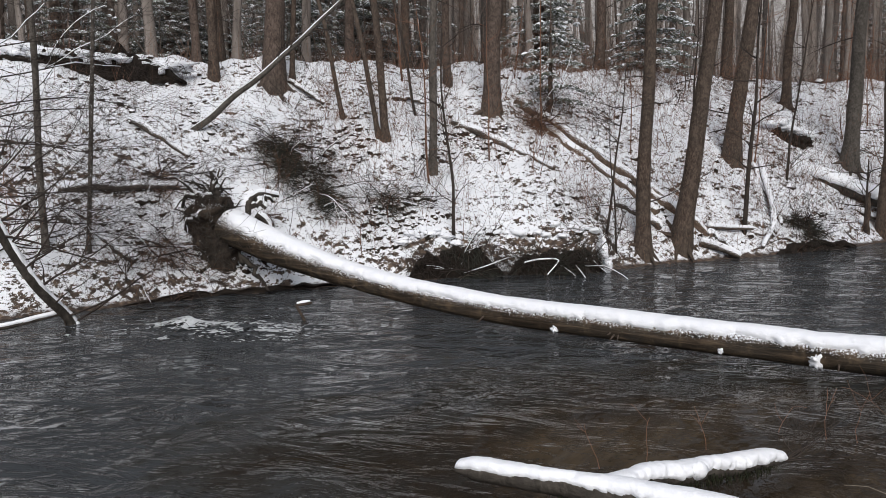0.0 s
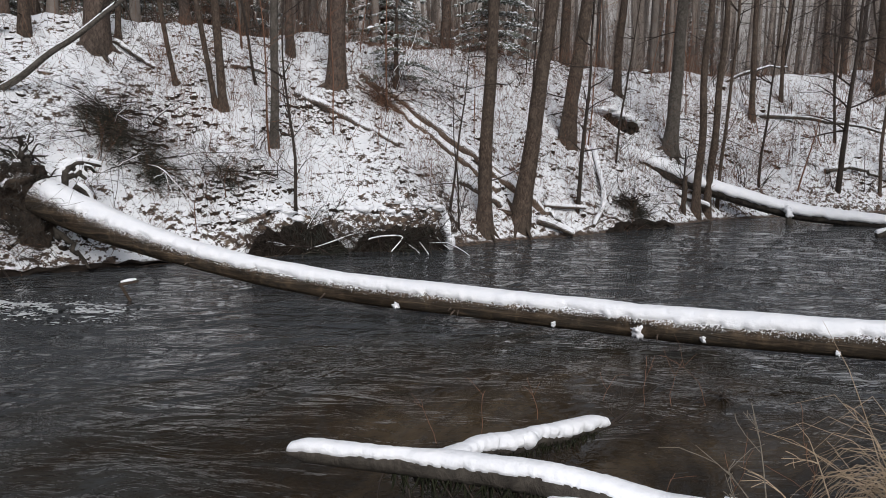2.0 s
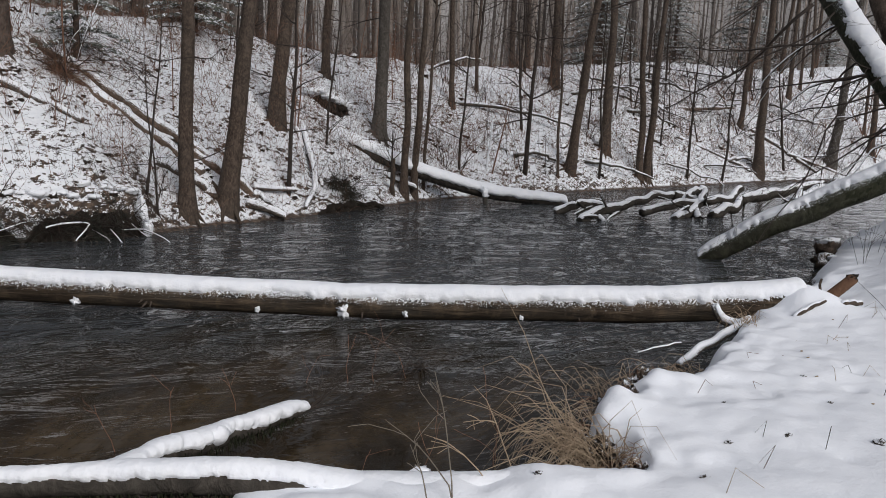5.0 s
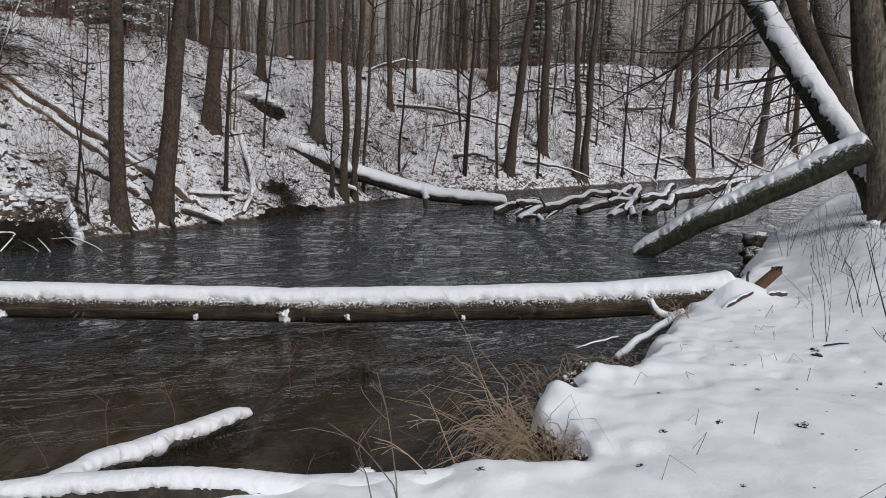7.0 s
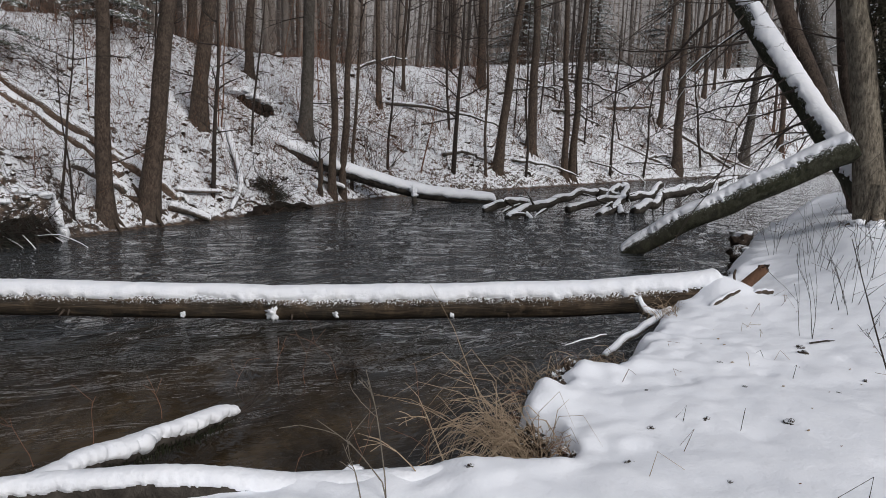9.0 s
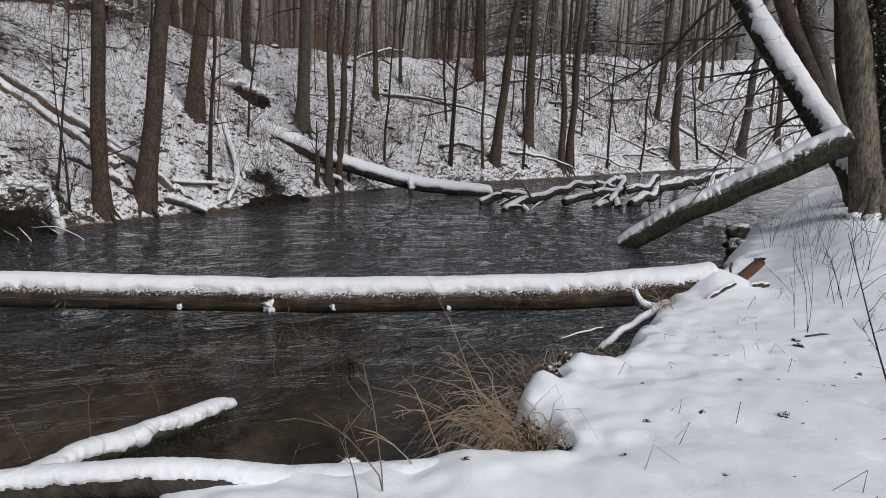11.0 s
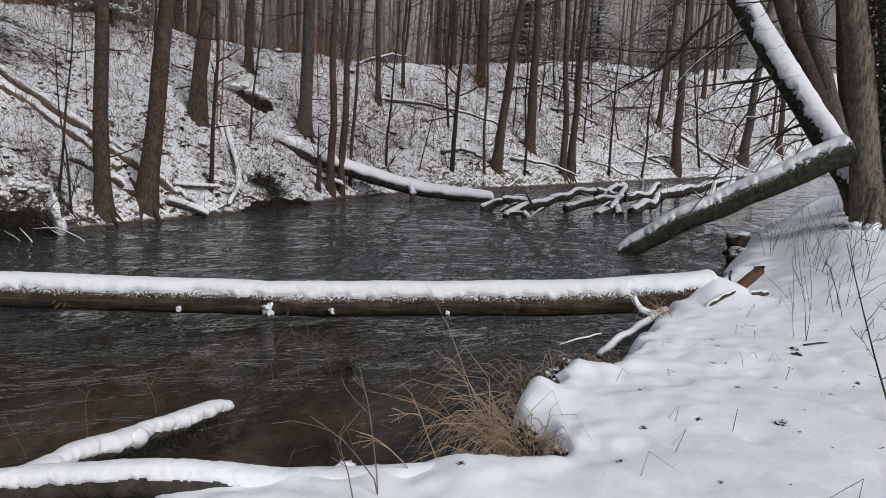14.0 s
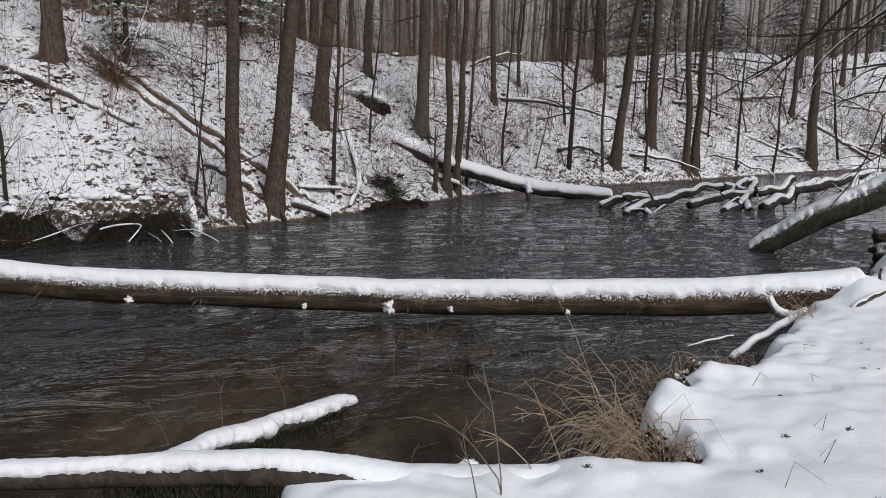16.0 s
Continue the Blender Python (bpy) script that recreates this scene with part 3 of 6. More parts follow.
def tree(x, y, r, lx, ly, tall, mat, label, r_up=0.75, seed=0, low=0, snowy=False, group="trees on the far bank", sink=0.4, name="tree", limb_at=0.45, behind_root=False):
    z, r = rough_height(x, y) - sink, r * 0.82
    rng = random.Random(int(x * 100) + int(y * 37) + seed)
    root = thing(name, label, "tree", (x, y, z), group)
    g, count = Geo(), 28
    pts, rad = [], []
    for i in range(count):
        k = (i / (count - 1)) ** 1.5
        h = k * tall
        wob = 0.05 * min(1.0, h / 2)
        pts.append(Vector((lx * h + wob * noise.noise((h * 0.5, x, y)) * 2, ly * h + wob * noise.noise((x, h * 0.5, y)) * 2, h)))
        flare = 1 + 0.42 * math.exp(-max(0.0, h - sink) / (r * 2.0))
        FEET.append((x, y, r)) if i == 0 and "forest" not in group else None
        lower = r * (1 - (1 - r_up) * min(1, h / 4.0))
        rad.append(max(0.012, lower * flare * (1 - max(0, h - 4) / tall) ** 0.8))
    g.tube(pts, rad, 14, 0.17, x)
    part("trunk", g, mat, root)
    if r > 0.105 and (behind_root or (x < 23 and "forest" not in group)):
        for k in range(6):
            q = k * 1.05 + rng.uniform(-.3, .3)
            d = Vector((math.cos(q), math.sin(q), 0))
            dz = rough_height(x + d.x * r * 2.6, y + d.y * r * 2.6) - z
            part("root", Geo().tube([Vector((0, 0, sink + r * 0.5)) + d * r * 0.6, Vector((0, 0, (sink + dz) * 0.5 + r * 0.15)) + d * r * 1.4, Vector((0, 0, dz - 0.03)) + d * r * 2.4], [r * 0.36, r * 0.25, r * 0.12], 8, 0.2, q), mat, root)
    if tall > 7:
        c = part("crown", CROWNS[rng.randrange(3)], TWIG, root)
        h = tall * limb_at
        c.location = (lx * h, ly * h, h)
        c.rotation_euler = (-math.atan(ly), math.atan(lx), rng.uniform(0, 6))
        f = tall * (0.97 - limb_at) / 10
        c.scale = (f, f, f)
    if low:
        for k in range(low):
            h = rng.uniform(0.6, min(tall * 0.8, 6.5))
            q = rng.uniform(0, 6.28)
            t, s = Geo(), Geo()
            t.sprig((lx * h, ly * h, h), (math.cos(q), math.sin(q), rng.uniform(-0.1, 0.6)), rng.uniform(0.5, 1.7), max(0.006, r * 0.11), rng, 3, 0.01, 3, s if snowy else None)
            b = part("branch", t, TWIG, root)
            if s.v:
                part("snow", s, SNOW, b, "white snow")
    return root


def sapling(x, y, r, tall, lx, ly, label, mat=None, seed=0, twigs=9, snowy=False, reach=1.0, group="saplings on the bank"):
    z = rough_height(x, y) - 0.05
    rng = random.Random(seed + int(x * 91) + int(y * 53))
    root = thing("sapling", label, "sapling", (x, y, z), group)
    pts = [Vector((lx * h + 0.10 * noise.noise((h * 0.6 + seed, x, 0)) * min(1, h), ly * h + 0.10 * noise.noise((h * 0.6, y, seed)) * min(1, h), h)) for h in np.linspace(0, tall, 12)]
    part("stem", Geo().tube(pts, taper(r, r * 0.25, 12), 8, 0.06, seed), mat or TWIG, root)
    for k in range(twigs):
        i = rng.randrange(2, 11)
        q = rng.uniform(0, 6.28)
        t, s = Geo(), Geo()
        t.sprig(pts[i], (math.cos(q), math.sin(q), rng.uniform(0.1, 0.9)), reach * rng.uniform(0.5, 1.1), r * 0.35, rng, 2, 0.0, 4, s if snowy else None)
        b = part("branch", t, mat or TWIG, root)
        if s.v:
            part("snow", s, SNOW, b, "white snow")
    return root


def log(name, label, pts, radii, mat, snow=0.05, spread=1.15, sides=12, category="fallen log", rough=0.12, seed=0.0, group="", lumpy=1.0, ragged=0.0, fine=1.0):
    root = thing(name, label, category, pts[0], group)
    o = Vector(pts[0])
    loc = [Vector(p) - o for p in pts]
    part("trunk", Geo().tube(loc, radii, sides, rough, seed), mat, root)
    if ragged:
        part("snow_cap", Geo().crust(loc, radii, snow, spread, seed, ragged, 26 if fine == 1 else 34, 0.01, fine), SNOW, root, "white snow lying on the log")
    elif snow:
        part("snow_cap", Geo().cap(loc, radii, snow, spread, seed, lumpy), SNOW, root, "white snow lying on the log")
    return root


OLD = "dark bare winter tree trunk standing on the snowy bank"
tree(-4.53, 14.57, 0.115, 0.018, 0.0, 13, BARK, OLD, low=5)
tree(-3.45, 14.93, 0.255, 0.04, 0.01, 18, PINE_BARK, "thick reddish-grey conifer trunk with spreading roots on the crest", low=5, behind_root=True)
tree(-3.15, 15.32, 0.07, 0.05, 0.01, 10, BARK, OLD, low=4)
tree(-1.94, 14.53, 0.055, -0.20, -0.03, 7.5, BARK, "thin leaning bare tree on the snowy slope", low=5)
tree(-1.12, 14.04, 0.095, -0.057, 0, 11, BARK, "slender bare tree on the snowy slope", low=6)
tree(-1.22, 14.10, 0.062, -0.163, -0.01, 8, BARK, "thin leaning bare tree on the snowy slope", low=5)
tree(-0.25, 13.44, 0.095, 0.03, 0, 12, PALE_BARK, "slender pale-barked bare tree on the snowy slope", low=8)
tree(0.95, 15.29, 0.215, 0.03, 0, 19, PINE_BARK, "thick conifer trunk standing high on the slope", low=7)
tree(0.07, 16.20, 0.11, -0.017, 0, 14, PINE_BARK, OLD, low=4)
tree(3.50, 12.96, 0.16, 0.012, -0.012, 15, BARK, "straight dark alder trunk at the water's edge", low=3)
tree(4.27, 13.37, 0.20, 0.092, -0.04, 16, BARK, "leaning dark alder trunk at the water's edge", low=3)
tree(6.30, 16.33, 0.215, 0.075, -0.04, 17, BARK, "leaning dark tree trunk halfway up the slope", low=4)
tree(9.12, 19.93, 0.15, 0.0, 0, 16, BARK, OLD, low=4)
tree(9.78, 17.90, 0.215, 0.02, -0.01, 17, PALE_BARK, "grey tree trunk standing beside the fallen tree", low=4)
tree(9.55, 16.0, 0.122, -0.01, 0.005, 13, BARK, "dark twin alder stem at the water's edge", low=4)
tree(9.98, 16.25, 0.115, 0.02, -0.01, 13, BARK, "dark twin alder stem at the water's edge", low=4)
tree(10.4, 16.5, 0.055, 0.03, -0.01, 9, BARK, "thin alder stem beside the twin alders", low=4)
tree(13.75, 20.31, 0.11, -0.03, 0.02, 14, BARK, OLD, low=4)
tree(15.70, 21.73, 0.08, -0.01, 0, 12, BARK, OLD, low=4)
tree(16.74, 18.33, 0.06, -0.02, 0.02, 9, BARK, "thin bare tree on the far bank", low=4)
tree(17.41, 18.56, 0.205, 0.075, -0.06, 15, BARK, "leaning dark tree on the far bank", low=5)
tree(20.96, 23.60, 0.235, -0.01, 0.01, 17, BARK, OLD, low=4)
tree(20.54, 20.04, 0.23, -0.01, 0.01, 17, BARK, OLD, low=4)
tree(21.54, 19.13, 0.16, -0.03, 0.03, 15, BARK, "dark twin trunk at the far water's edge", low=5)
tree(21.99, 19.22, 0.18, 0.02, -0.01, 15, BARK, "dark twin trunk at the far water's edge", low=5)
tree(32.83, 21.74, 0.29, -0.01, 0.02, 18, BARK, OLD, low=6)
tree(42.5, 23.61, 0.35, 0.05, -0.04, 18, IVY_BARK, "snow-flecked leaning tree on the far bank", low=5)
tree(50.68, 25.52, 0.27, -0.01, 0.02, 18, BARK, OLD, low=4)



def leaning_trunk(base, top, r, r_top, mat, label, snow=0.05, name="tree", limbs=0, reach=1.6, aim=(-0.6, 0.5, -0.1), category="tree"):
    root = thing(name, label, category, base, "trees on the near bank")
    o = Vector(base)
    pts = [p - o for p in along(base, top, 22, (0, 0, -0.12), 0.05, base[0])]
    rad = [q * (1 + 0.4 * math.exp(-i * 0.9)) for i, q in enumerate(taper(r, r_top, 22))]
    part("trunk", Geo().tube(pts, rad, 14, 0.12, base[1]), mat, root)
    if snow:
        fine = [pts[0].lerp(pts[-1], i / 219) + (pts[int(i / 219 * 20.99)] - pts[0].lerp(pts[-1], int(i / 219 * 20.99) / 21)) for i in range(220)]
        part("snow_cap", Geo().crust(fine, taper(r, r_top, 220), snow, 1.15, base[0], 0.5, 30, 0.02), SNOW, root, "patchy white snow along its upper side")
    rng = random.Random(int(base[0] * 71))
    for k in range(limbs):
        i = rng.randrange(5, 21)
        d = Vector(aim) + Vector((rng.gauss(0, .4), rng.gauss(0, .4), rng.gauss(0, .3)))
        t, s = Geo(), Geo()
        t.sprig(pts[i], d, reach * rng.uniform(0.6, 1.4), 0.022, rng, 3, 0.05, 4, s if k % 2 else None, 0.3, 8)
        b = part("branch", t, TWIG, root)
        if s.v:
            part("snow", s, SNOW, b, "white snow")
    return root


# trees of the near bank, downstream of the log
stout = tree(11.90, 4.43, 0.25, -0.035, 0.175, 17, RUGGED_BARK, "stout tree with furrowed grey-brown bark on the near bank", 0.9, low=3, group="trees on the near bank", limb_at=0.5, behind_root=True)
ivy_tree = tree(12.15, 4.20, 0.25, -0.05, 0.14, 16, IVY_BARK, "tree grown over with dark ivy flecked with snow", 0.85, low=3, group="trees on the near bank", limb_at=0.5, behind_root=True)


for who, n in ((stout, 9), (ivy_tree, 7)):
    q0 = random.Random(n)
    for k in range(n):
        a = math.pi * (1.0 + 1.1 * k / (n - 1)) - 0.15
        d, w = Vector((math.cos(a), math.sin(a), 0)), q0.uniform(0.07, 0.12)
        at = [Vector((0, 0, 0.95)) + d * 0.17, Vector((0, 0, 0.62)) + d * 0.27, Vector((0, 0, 0.44)) + d * 0.42, Vector((0, 0, 0.30)) + d * q0.uniform(0.55, 0.8)]
        part("root", Geo().tube(bend(at, 12), taper(w, w * 0.4, 12), 9, 0.4, a), RUGGED_BARK, who)
        part("snow", Geo().lump(Vector((0, 0, 0.42)) + d * q0.uniform(0.5, 0.7), (0.13, 0.1, 0.06), a, 0.7, 8, 12), SNOW, who, "snow banked against the foot of the tree")


def ivy(root, lx, ly, r, count, seed):
    """Small dark ivy leaves clinging round a trunk, some of them holding snow."""
    rng, leaf, snow = random.Random(seed), Geo(), Geo()
    for k in range(count):
        h, q = rng.uniform(0.25, 6.5), rng.uniform(2.0, 6.9)
        e = Vector((math.cos(q), math.sin(q), 0))
        if noise.noise((h * 1.5, q * 1.2, seed)) < -0.3 + 0.3 * rng.random():
            continue
        c = Vector((lx * h, ly * h, h)) + e * (r * (1.0 - 0.02 * h) + rng.uniform(0.0, 0.06))
        w = rng.uniform(0.018, 0.036)
        t = Vector((-e.y, e.x, 0)) * w
        d = (e * rng.uniform(0.2, 0.9) + Vector((0, 0, -1))).normalized() * w * 1.3
        for g, lift, f in ((leaf, 0.0, 1.0), (snow, 0.009, 0.7)):
            if g is snow and rng.random() > 0.01 + 0.3 * max(0.0, noise.noise((h * 2.5, q * 3, 7))):
                continue
            b, o = len(g.v), e * lift + Vector((0, 0, lift))
            g.v += [c + o - d * 0.3 * f, c + o + t * f + d * 0.2 * f, c + o + d * f, c + o - t * f + d * 0.2 * f, c + o * 2.2 + e * 0.012 + d * 0.2, c - e * 0.03]
            g.f += [(b, b + 1, b + 4), (b + 1, b + 2, b + 4), (b + 2, b + 3, b + 4), (b + 3, b, b + 4), (b + 1, b, b + 5), (b + 2, b + 1, b + 5), (b + 3, b + 2, b + 5), (b, b + 3, b + 5)]
    made = tagged(part("ivy", leaf, IVY_LEAF, root, "dark evergreen ivy leaves"), kind="stuff")
    tagged(part("snow", snow, SNOW, made, "white snow caught on the leaves"), kind="stuff")


ivy(ivy_tree, -0.05, 0.14, 0.205, 11000, 3)
leaning_trunk((12.12, 4.42, 0.75), (14.45, 10.21, 7.16), 0.195, 0.215, MOSSY_BARK, "leaning dark trunk with snow along its upper side", 0.045, limbs=12)
leaning_trunk((13.72, 5.33, 0.7), (14.30, 8.72, 7.20), 0.16, 0.13, BARK, "slimmer dark trunk leaning beside the snowy one", 0.0, limbs=4)
leaning_trunk((15.17, 5.95, 0.7), (15.10, 8.49, 7.56), 0.19, 0.15, IVY_BARK, "upright dark trunk behind the stout tree", 0.0, limbs=5)
leaning_trunk((15.9, 6.3, 0.7), (15.2, 7.6, 9), 0.17, 0.12, BARK, "upright dark trunk among the near bank trees", 0.0, limbs=3)
leaning_trunk((14.3, 4.0, 0.7), (13.9, 4.7, 8.5), 0.26, 0.2, BARK, "broad dark trunk behind the ivy-grown tree", 0.0, limbs=2)
leaning_trunk((17.6, 6.6, 0.7), (17.0, 7.8, 9), 0.2, 0.14, BARK, "upright dark trunk deeper among the near bank trees", 0.0, limbs=4)
leaning_trunk((19.5, 7.6, 0.7), (19.2, 8.4, 9.5), 0.18, 0.13, BARK, "upright dark trunk deeper among the near bank trees", 0.0, limbs=4)


for i, (b, aim, L, r, dr) in enumerate((((11.0, 6.7, 3.9), (-0.35, 0.75, -0.9), 3.2, 0.03, -0.03), ((10.6, 7.1, 4.6), (-0.7, 0.7, -0.55), 3.6, 0.028, 0.0), ((10.2, 7.5, 5.4), (-0.8, 0.6, -0.6), 4.2, 0.03, 0.0), ((11.3, 6.4, 3.4), (-0.6, 0.7, -0.25), 2.6, 0.022, 0.02),
                                       ((10.0, 7.7, 5.9), (-0.9, 0.4, -0.5), 4.4, 0.03, 0.0), ((11.6, 6.1, 2.9), (-0.4, 0.8, -0.2), 2.2, 0.02, 0.0), ((12.2, 5.5, 3.9), (-0.2, -0.4, -0.1), 2.0, 0.018, 0.02), ((11.3, 4.3, 4.2), (-0.5, 0.9, -0.25), 3.0, 0.022, 0.02))):
    root = thing("hanging_bough", "dark bare bough drooping from the leaning tree over the river", "bough", b, "boughs hanging over the water")
    part("wood", Geo().sprig((0, 0, 0), aim, L, r, random.Random(60 + i), 3, dr, 5, None, 0.2, 10), TWIG, root)

for i in range(16):
    q = random.Random(500 + i)
    k = q.uniform(0.25, 1.0)
    b = (12.95 - 3.35 * k, 4.75 + 3.35 * k, 0.75 + 5.85 * k) if i % 3 else (14.2 - 1.2 * k, 5.7 + 2.9 * k, 0.8 + 7.0 * k)
    root = thing("hanging_bough", "slender dark bough with fine drooping twigs over the river", "bough", b, "boughs hanging over the water")
    part("wood", Geo().sprig((0, 0, 0), (q.gauss(-0.6, .35), q.gauss(0.45, .35), q.gauss(-0.25, .35)), q.uniform(2.2, 4.2), 0.016, q, 3, 0.015, 5, None, 0.22, 10), TWIG, root)

# ---- the log across the river ----
def river_log_pts():
    """The fallen spruce: straight in plan, its root end lifted on to the far bank."""
    a, u, out, rad = Vector((3.24, 6.36, 0)), Vector((0.8316, -0.5554, 0)), [], []
    for i in range(440):
        d = -7.75 + 12.12 * i / 439
        lift = 0.165 + 0.032 * float(smooth(0.0, 2.0, d)) + 0.0025 * max(0.0, d) ** 3 + 0.0115 * max(0.0, -d - 1.9) ** 2.4
        p = a + u * d
        out.append((p.x, p.y, lift + 0.010 * noise.noise((d * 0.8, 2, 0))))
        rad.append(0.135 + 0.009 * max(0, d) * 0.5 + 0.10 * float(smooth(5.0, 7.7, -d)))
    return out, rad


RL, RR = river_log_pts()
river_log = log("fallen_tree", "barkless wet brown spruce trunk lying across the river under snow", RL, RR, WET_WOOD, 0.048, 1.02, 20, "fallen tree", 0.06, 0.0, "", 0.85, 0.24)
O = Vector(RL[0])
rng = random.Random(5)
for p, sz in (((1.13, 7.57, 0.10), 0.028), ((3.22, 6.22, 0.12), 0.045), ((5.82, 4.53, 0.22), 0.022), ((2.55, 6.66, 0.1), 0.02), ((4.6, 5.3, 0.13), 0.02), ((3.7, 5.9, 0.12), 0.022)):
    part("snow_clump", Geo().lump(Vector(p) - O, (sz * 1.1, sz, sz * 1.15), p[0], 1.3, 10, 14), SNOW, river_log, "small clump of snow on a branch stub")
for k in range(9):
    i = rng.randrange(90, 420)
    d = Vector((-0.45 + rng.gauss(0, .2), -0.75, rng.uniform(-0.5, 0.1)))
    p = Vector(RL[i]) - O
    part("branch_stub", Geo().tube(along(p + d * 0.1, p + d * rng.uniform(0.16, 0.26), 4), [0.014, 0.011, 0.009, 0.005], 6), BARK, river_log)
# torn root plate
C = Vector((-3.36, 10.72, 0.95)) - O
plate = [p - O for p in bend([(-3.30, 10.75, -0.05), (-3.34, 10.76, 0.36), (-3.42, 10.74, 0.72), (-3.44, 10.72, 1.05), (-3.42, 10.72, 1.32), (-3.48, 10.70, 1.56)], 46)]
g = Geo()
for i, p in enumerate(plate):
    k = i / 45
    r = float(np.interp(k, (0, 0.2, 0.45, 0.65, 0.85, 1), (0.20, 0.23, 0.29, 0.34, 0.24, 0.05)))
    for j in range(36):
        q = 2 * math.pi * j / 36
        e = Vector((math.cos(q), 0.7 * math.sin(q), 0))
        w = p * 1.0 + e * r
        f = 1 + 0.5 * noise.noise(w * 3.0) + 0.4 * noise.noise((q * 2.2, k * 2.5, 4)) + 0.35 * noise.noise(w * 9) + 0.2 * noise.noise(w * 24)
        g.v.append(p + e * r * max(0.2, f))
for i in range(45):
    for j in range(36):
        a, b = i * 36 + j, i * 36 + (j + 1) % 36
        g.f.append((a, b, b + 36, a + 36))
part("root_plate", g, ROOT_SOIL, river_log, "dark torn root plate with clinging soil")
for a, b, c, r in (((-2.98, 10.85, 1.10), (-2.92, 10.88, 1.38), (-2.70, 10.95, 1.20), 0.07), ((-2.95, 10.85, 1.28), (-2.78, 10.9, 1.42), (-2.50, 10.95, 1.38), 0.045), ((-2.85, 10.9, 1.1), (-2.72, 10.92, 1.0), (-2.66, 10.95, 0.78), 0.05)):
    pts = [p - O for p in bend([a, b, c], 26)]
    k = part("root", Geo().tube(pts, taper(r, r * 0.5, 26), 9, 0.4, r * 40), WET_BARK, river_log)
    part("snow", Geo().crust(pts, taper(r, r * 0.5, 26), 0.035, 0.8, r * 9, 0.3), SNOW, k, "white snow")
for k in range(26):
    q = rng.uniform(-0.4, 3.6)
    d = Vector((math.cos(q), rng.uniform(-0.8, 0.1), math.sin(q)))
    o = C + Vector((-0.08 + 0.2 * math.cos(q), -0.1, 0.25 + 0.3 * math.sin(q)))
    pts = [o]
    for j in range(9):
        d = (d + Vector((rng.gauss(0, .3), rng.gauss(0, .3), rng.gauss(-.05, .3)))).normalized()
        pts.append(pts[-1] + d * rng.uniform(0.03, 0.055))
    r = rng.uniform(0.012, 0.03)
    b = part("root", Geo().tube(pts, taper(r, r * 0.3, 10), 7, 0.3, q), WET_BARK, river_log)
    if k % 3 == 0:
        part("snow", Geo().cap(pts, taper(r, r * 0.3, 10), 0.016, 0.8, q), SNOW, b, "white snow")
for k in range(34):
    q = rng.uniform(0, 6.28)
    d = Vector((-0.35 + 0.8 * math.cos(q), rng.gauss(-0.35, .35), math.sin(q) + 0.1))
    t, s = Geo(), Geo()
    t.sprig(C + Vector((-0.05 + 0.16 * math.cos(q), -0.08, 0.05 + 0.34 * math.sin(q))), d, rng.uniform(0.2, 0.45), rng.uniform(0.006, 0.016), rng, 2, 0.06, 3, s if k % 5 == 0 else None, 0.7, 7)
    b = part("root", t, WET_BARK if k % 3 else DEAD_WOOD, river_log)
    if s.v:
        part("snow", s, SNOW, b, "white snow")
g = Geo()
for k in range(420):
    p = C + Vector((rng.gauss(-0.03, .17), rng.uniform(-0.3, -0.12), rng.uniform(-0.85, 0.5)))
    g.blade(p, (rng.gauss(-.2, .7), rng.gauss(-.5, .4), rng.gauss(-.4, .6)), rng.uniform(0.06, 0.22), rng.uniform(0.003, 0.007), 0.3, rng)
tagged(part("root_fibre", g, WET_BARK, river_log, "fine dark torn roots"), kind="stuff")
for a, b, bow, r in (((-3.28, 10.55, 1.32), (-3.32, 10.55, 1.80), (-0.06, 0, 0), 0.045), ((-3.25, 10.6, 1.28), (-3.82, 10.5, 1.30), (0, 0, 0.14), 0.055), ((-3.0, 10.85, 1.2), (-2.6, 10.95, 1.32), (0, 0, 0.05), 0.05), ((-3.4, 10.5, 1.15), (-3.75, 10.4, 0.95), (0, 0, 0.1), 0.035), ((-3.0, 10.4, 0.5), (-2.55, 10.35, 0.02), (0, 0, 0.1), 0.045)):
    pts = [p - O for p in along(a, b, 12, bow, 0.16, a[2])]
    k = part("root", Geo().tube(pts, taper(r, r * 0.35, 12), 9, 0.5), WET_BARK, river_log)
    if abs(b[2] - a[2]) < 0.3:
        part("snow", Geo().cap(pts, taper(r, r * 0.35, 12), 0.025, 0.6, r), SNOW, k, "white snow")

# ---- the leaning broken log over the far reach ----
lean_pts = along((10.02, 7.50, -0.02), (11.74, 4.80, 1.86), 120, (0, 0, 0.05), 0.04)
lean_log = log("broken_tree", "mossy broken trunk slanting from the bank into the river under snow", lean_pts, [0.15 * min(1.0, 0.45 + 0.06 * i) + 0.055 * i / 119 for i in range(120)], MOSSY_BARK, 0.05, 1.0, 20, "broken tree", 0.14, 0.0, "", 2.2, 0.42)
for k in range(8):
    p = Vector(lean_pts[16 + 10 * k]) - Vector(lean_pts[0])
    part("branch_stub", Geo().tube(along(p, p + Vector((rng.uniform(-.08, .05), -0.2, rng.uniform(-.12, 0.05))), 4), [0.02, 0.015, 0.012, 0.006], 6), BARK, lean_log)

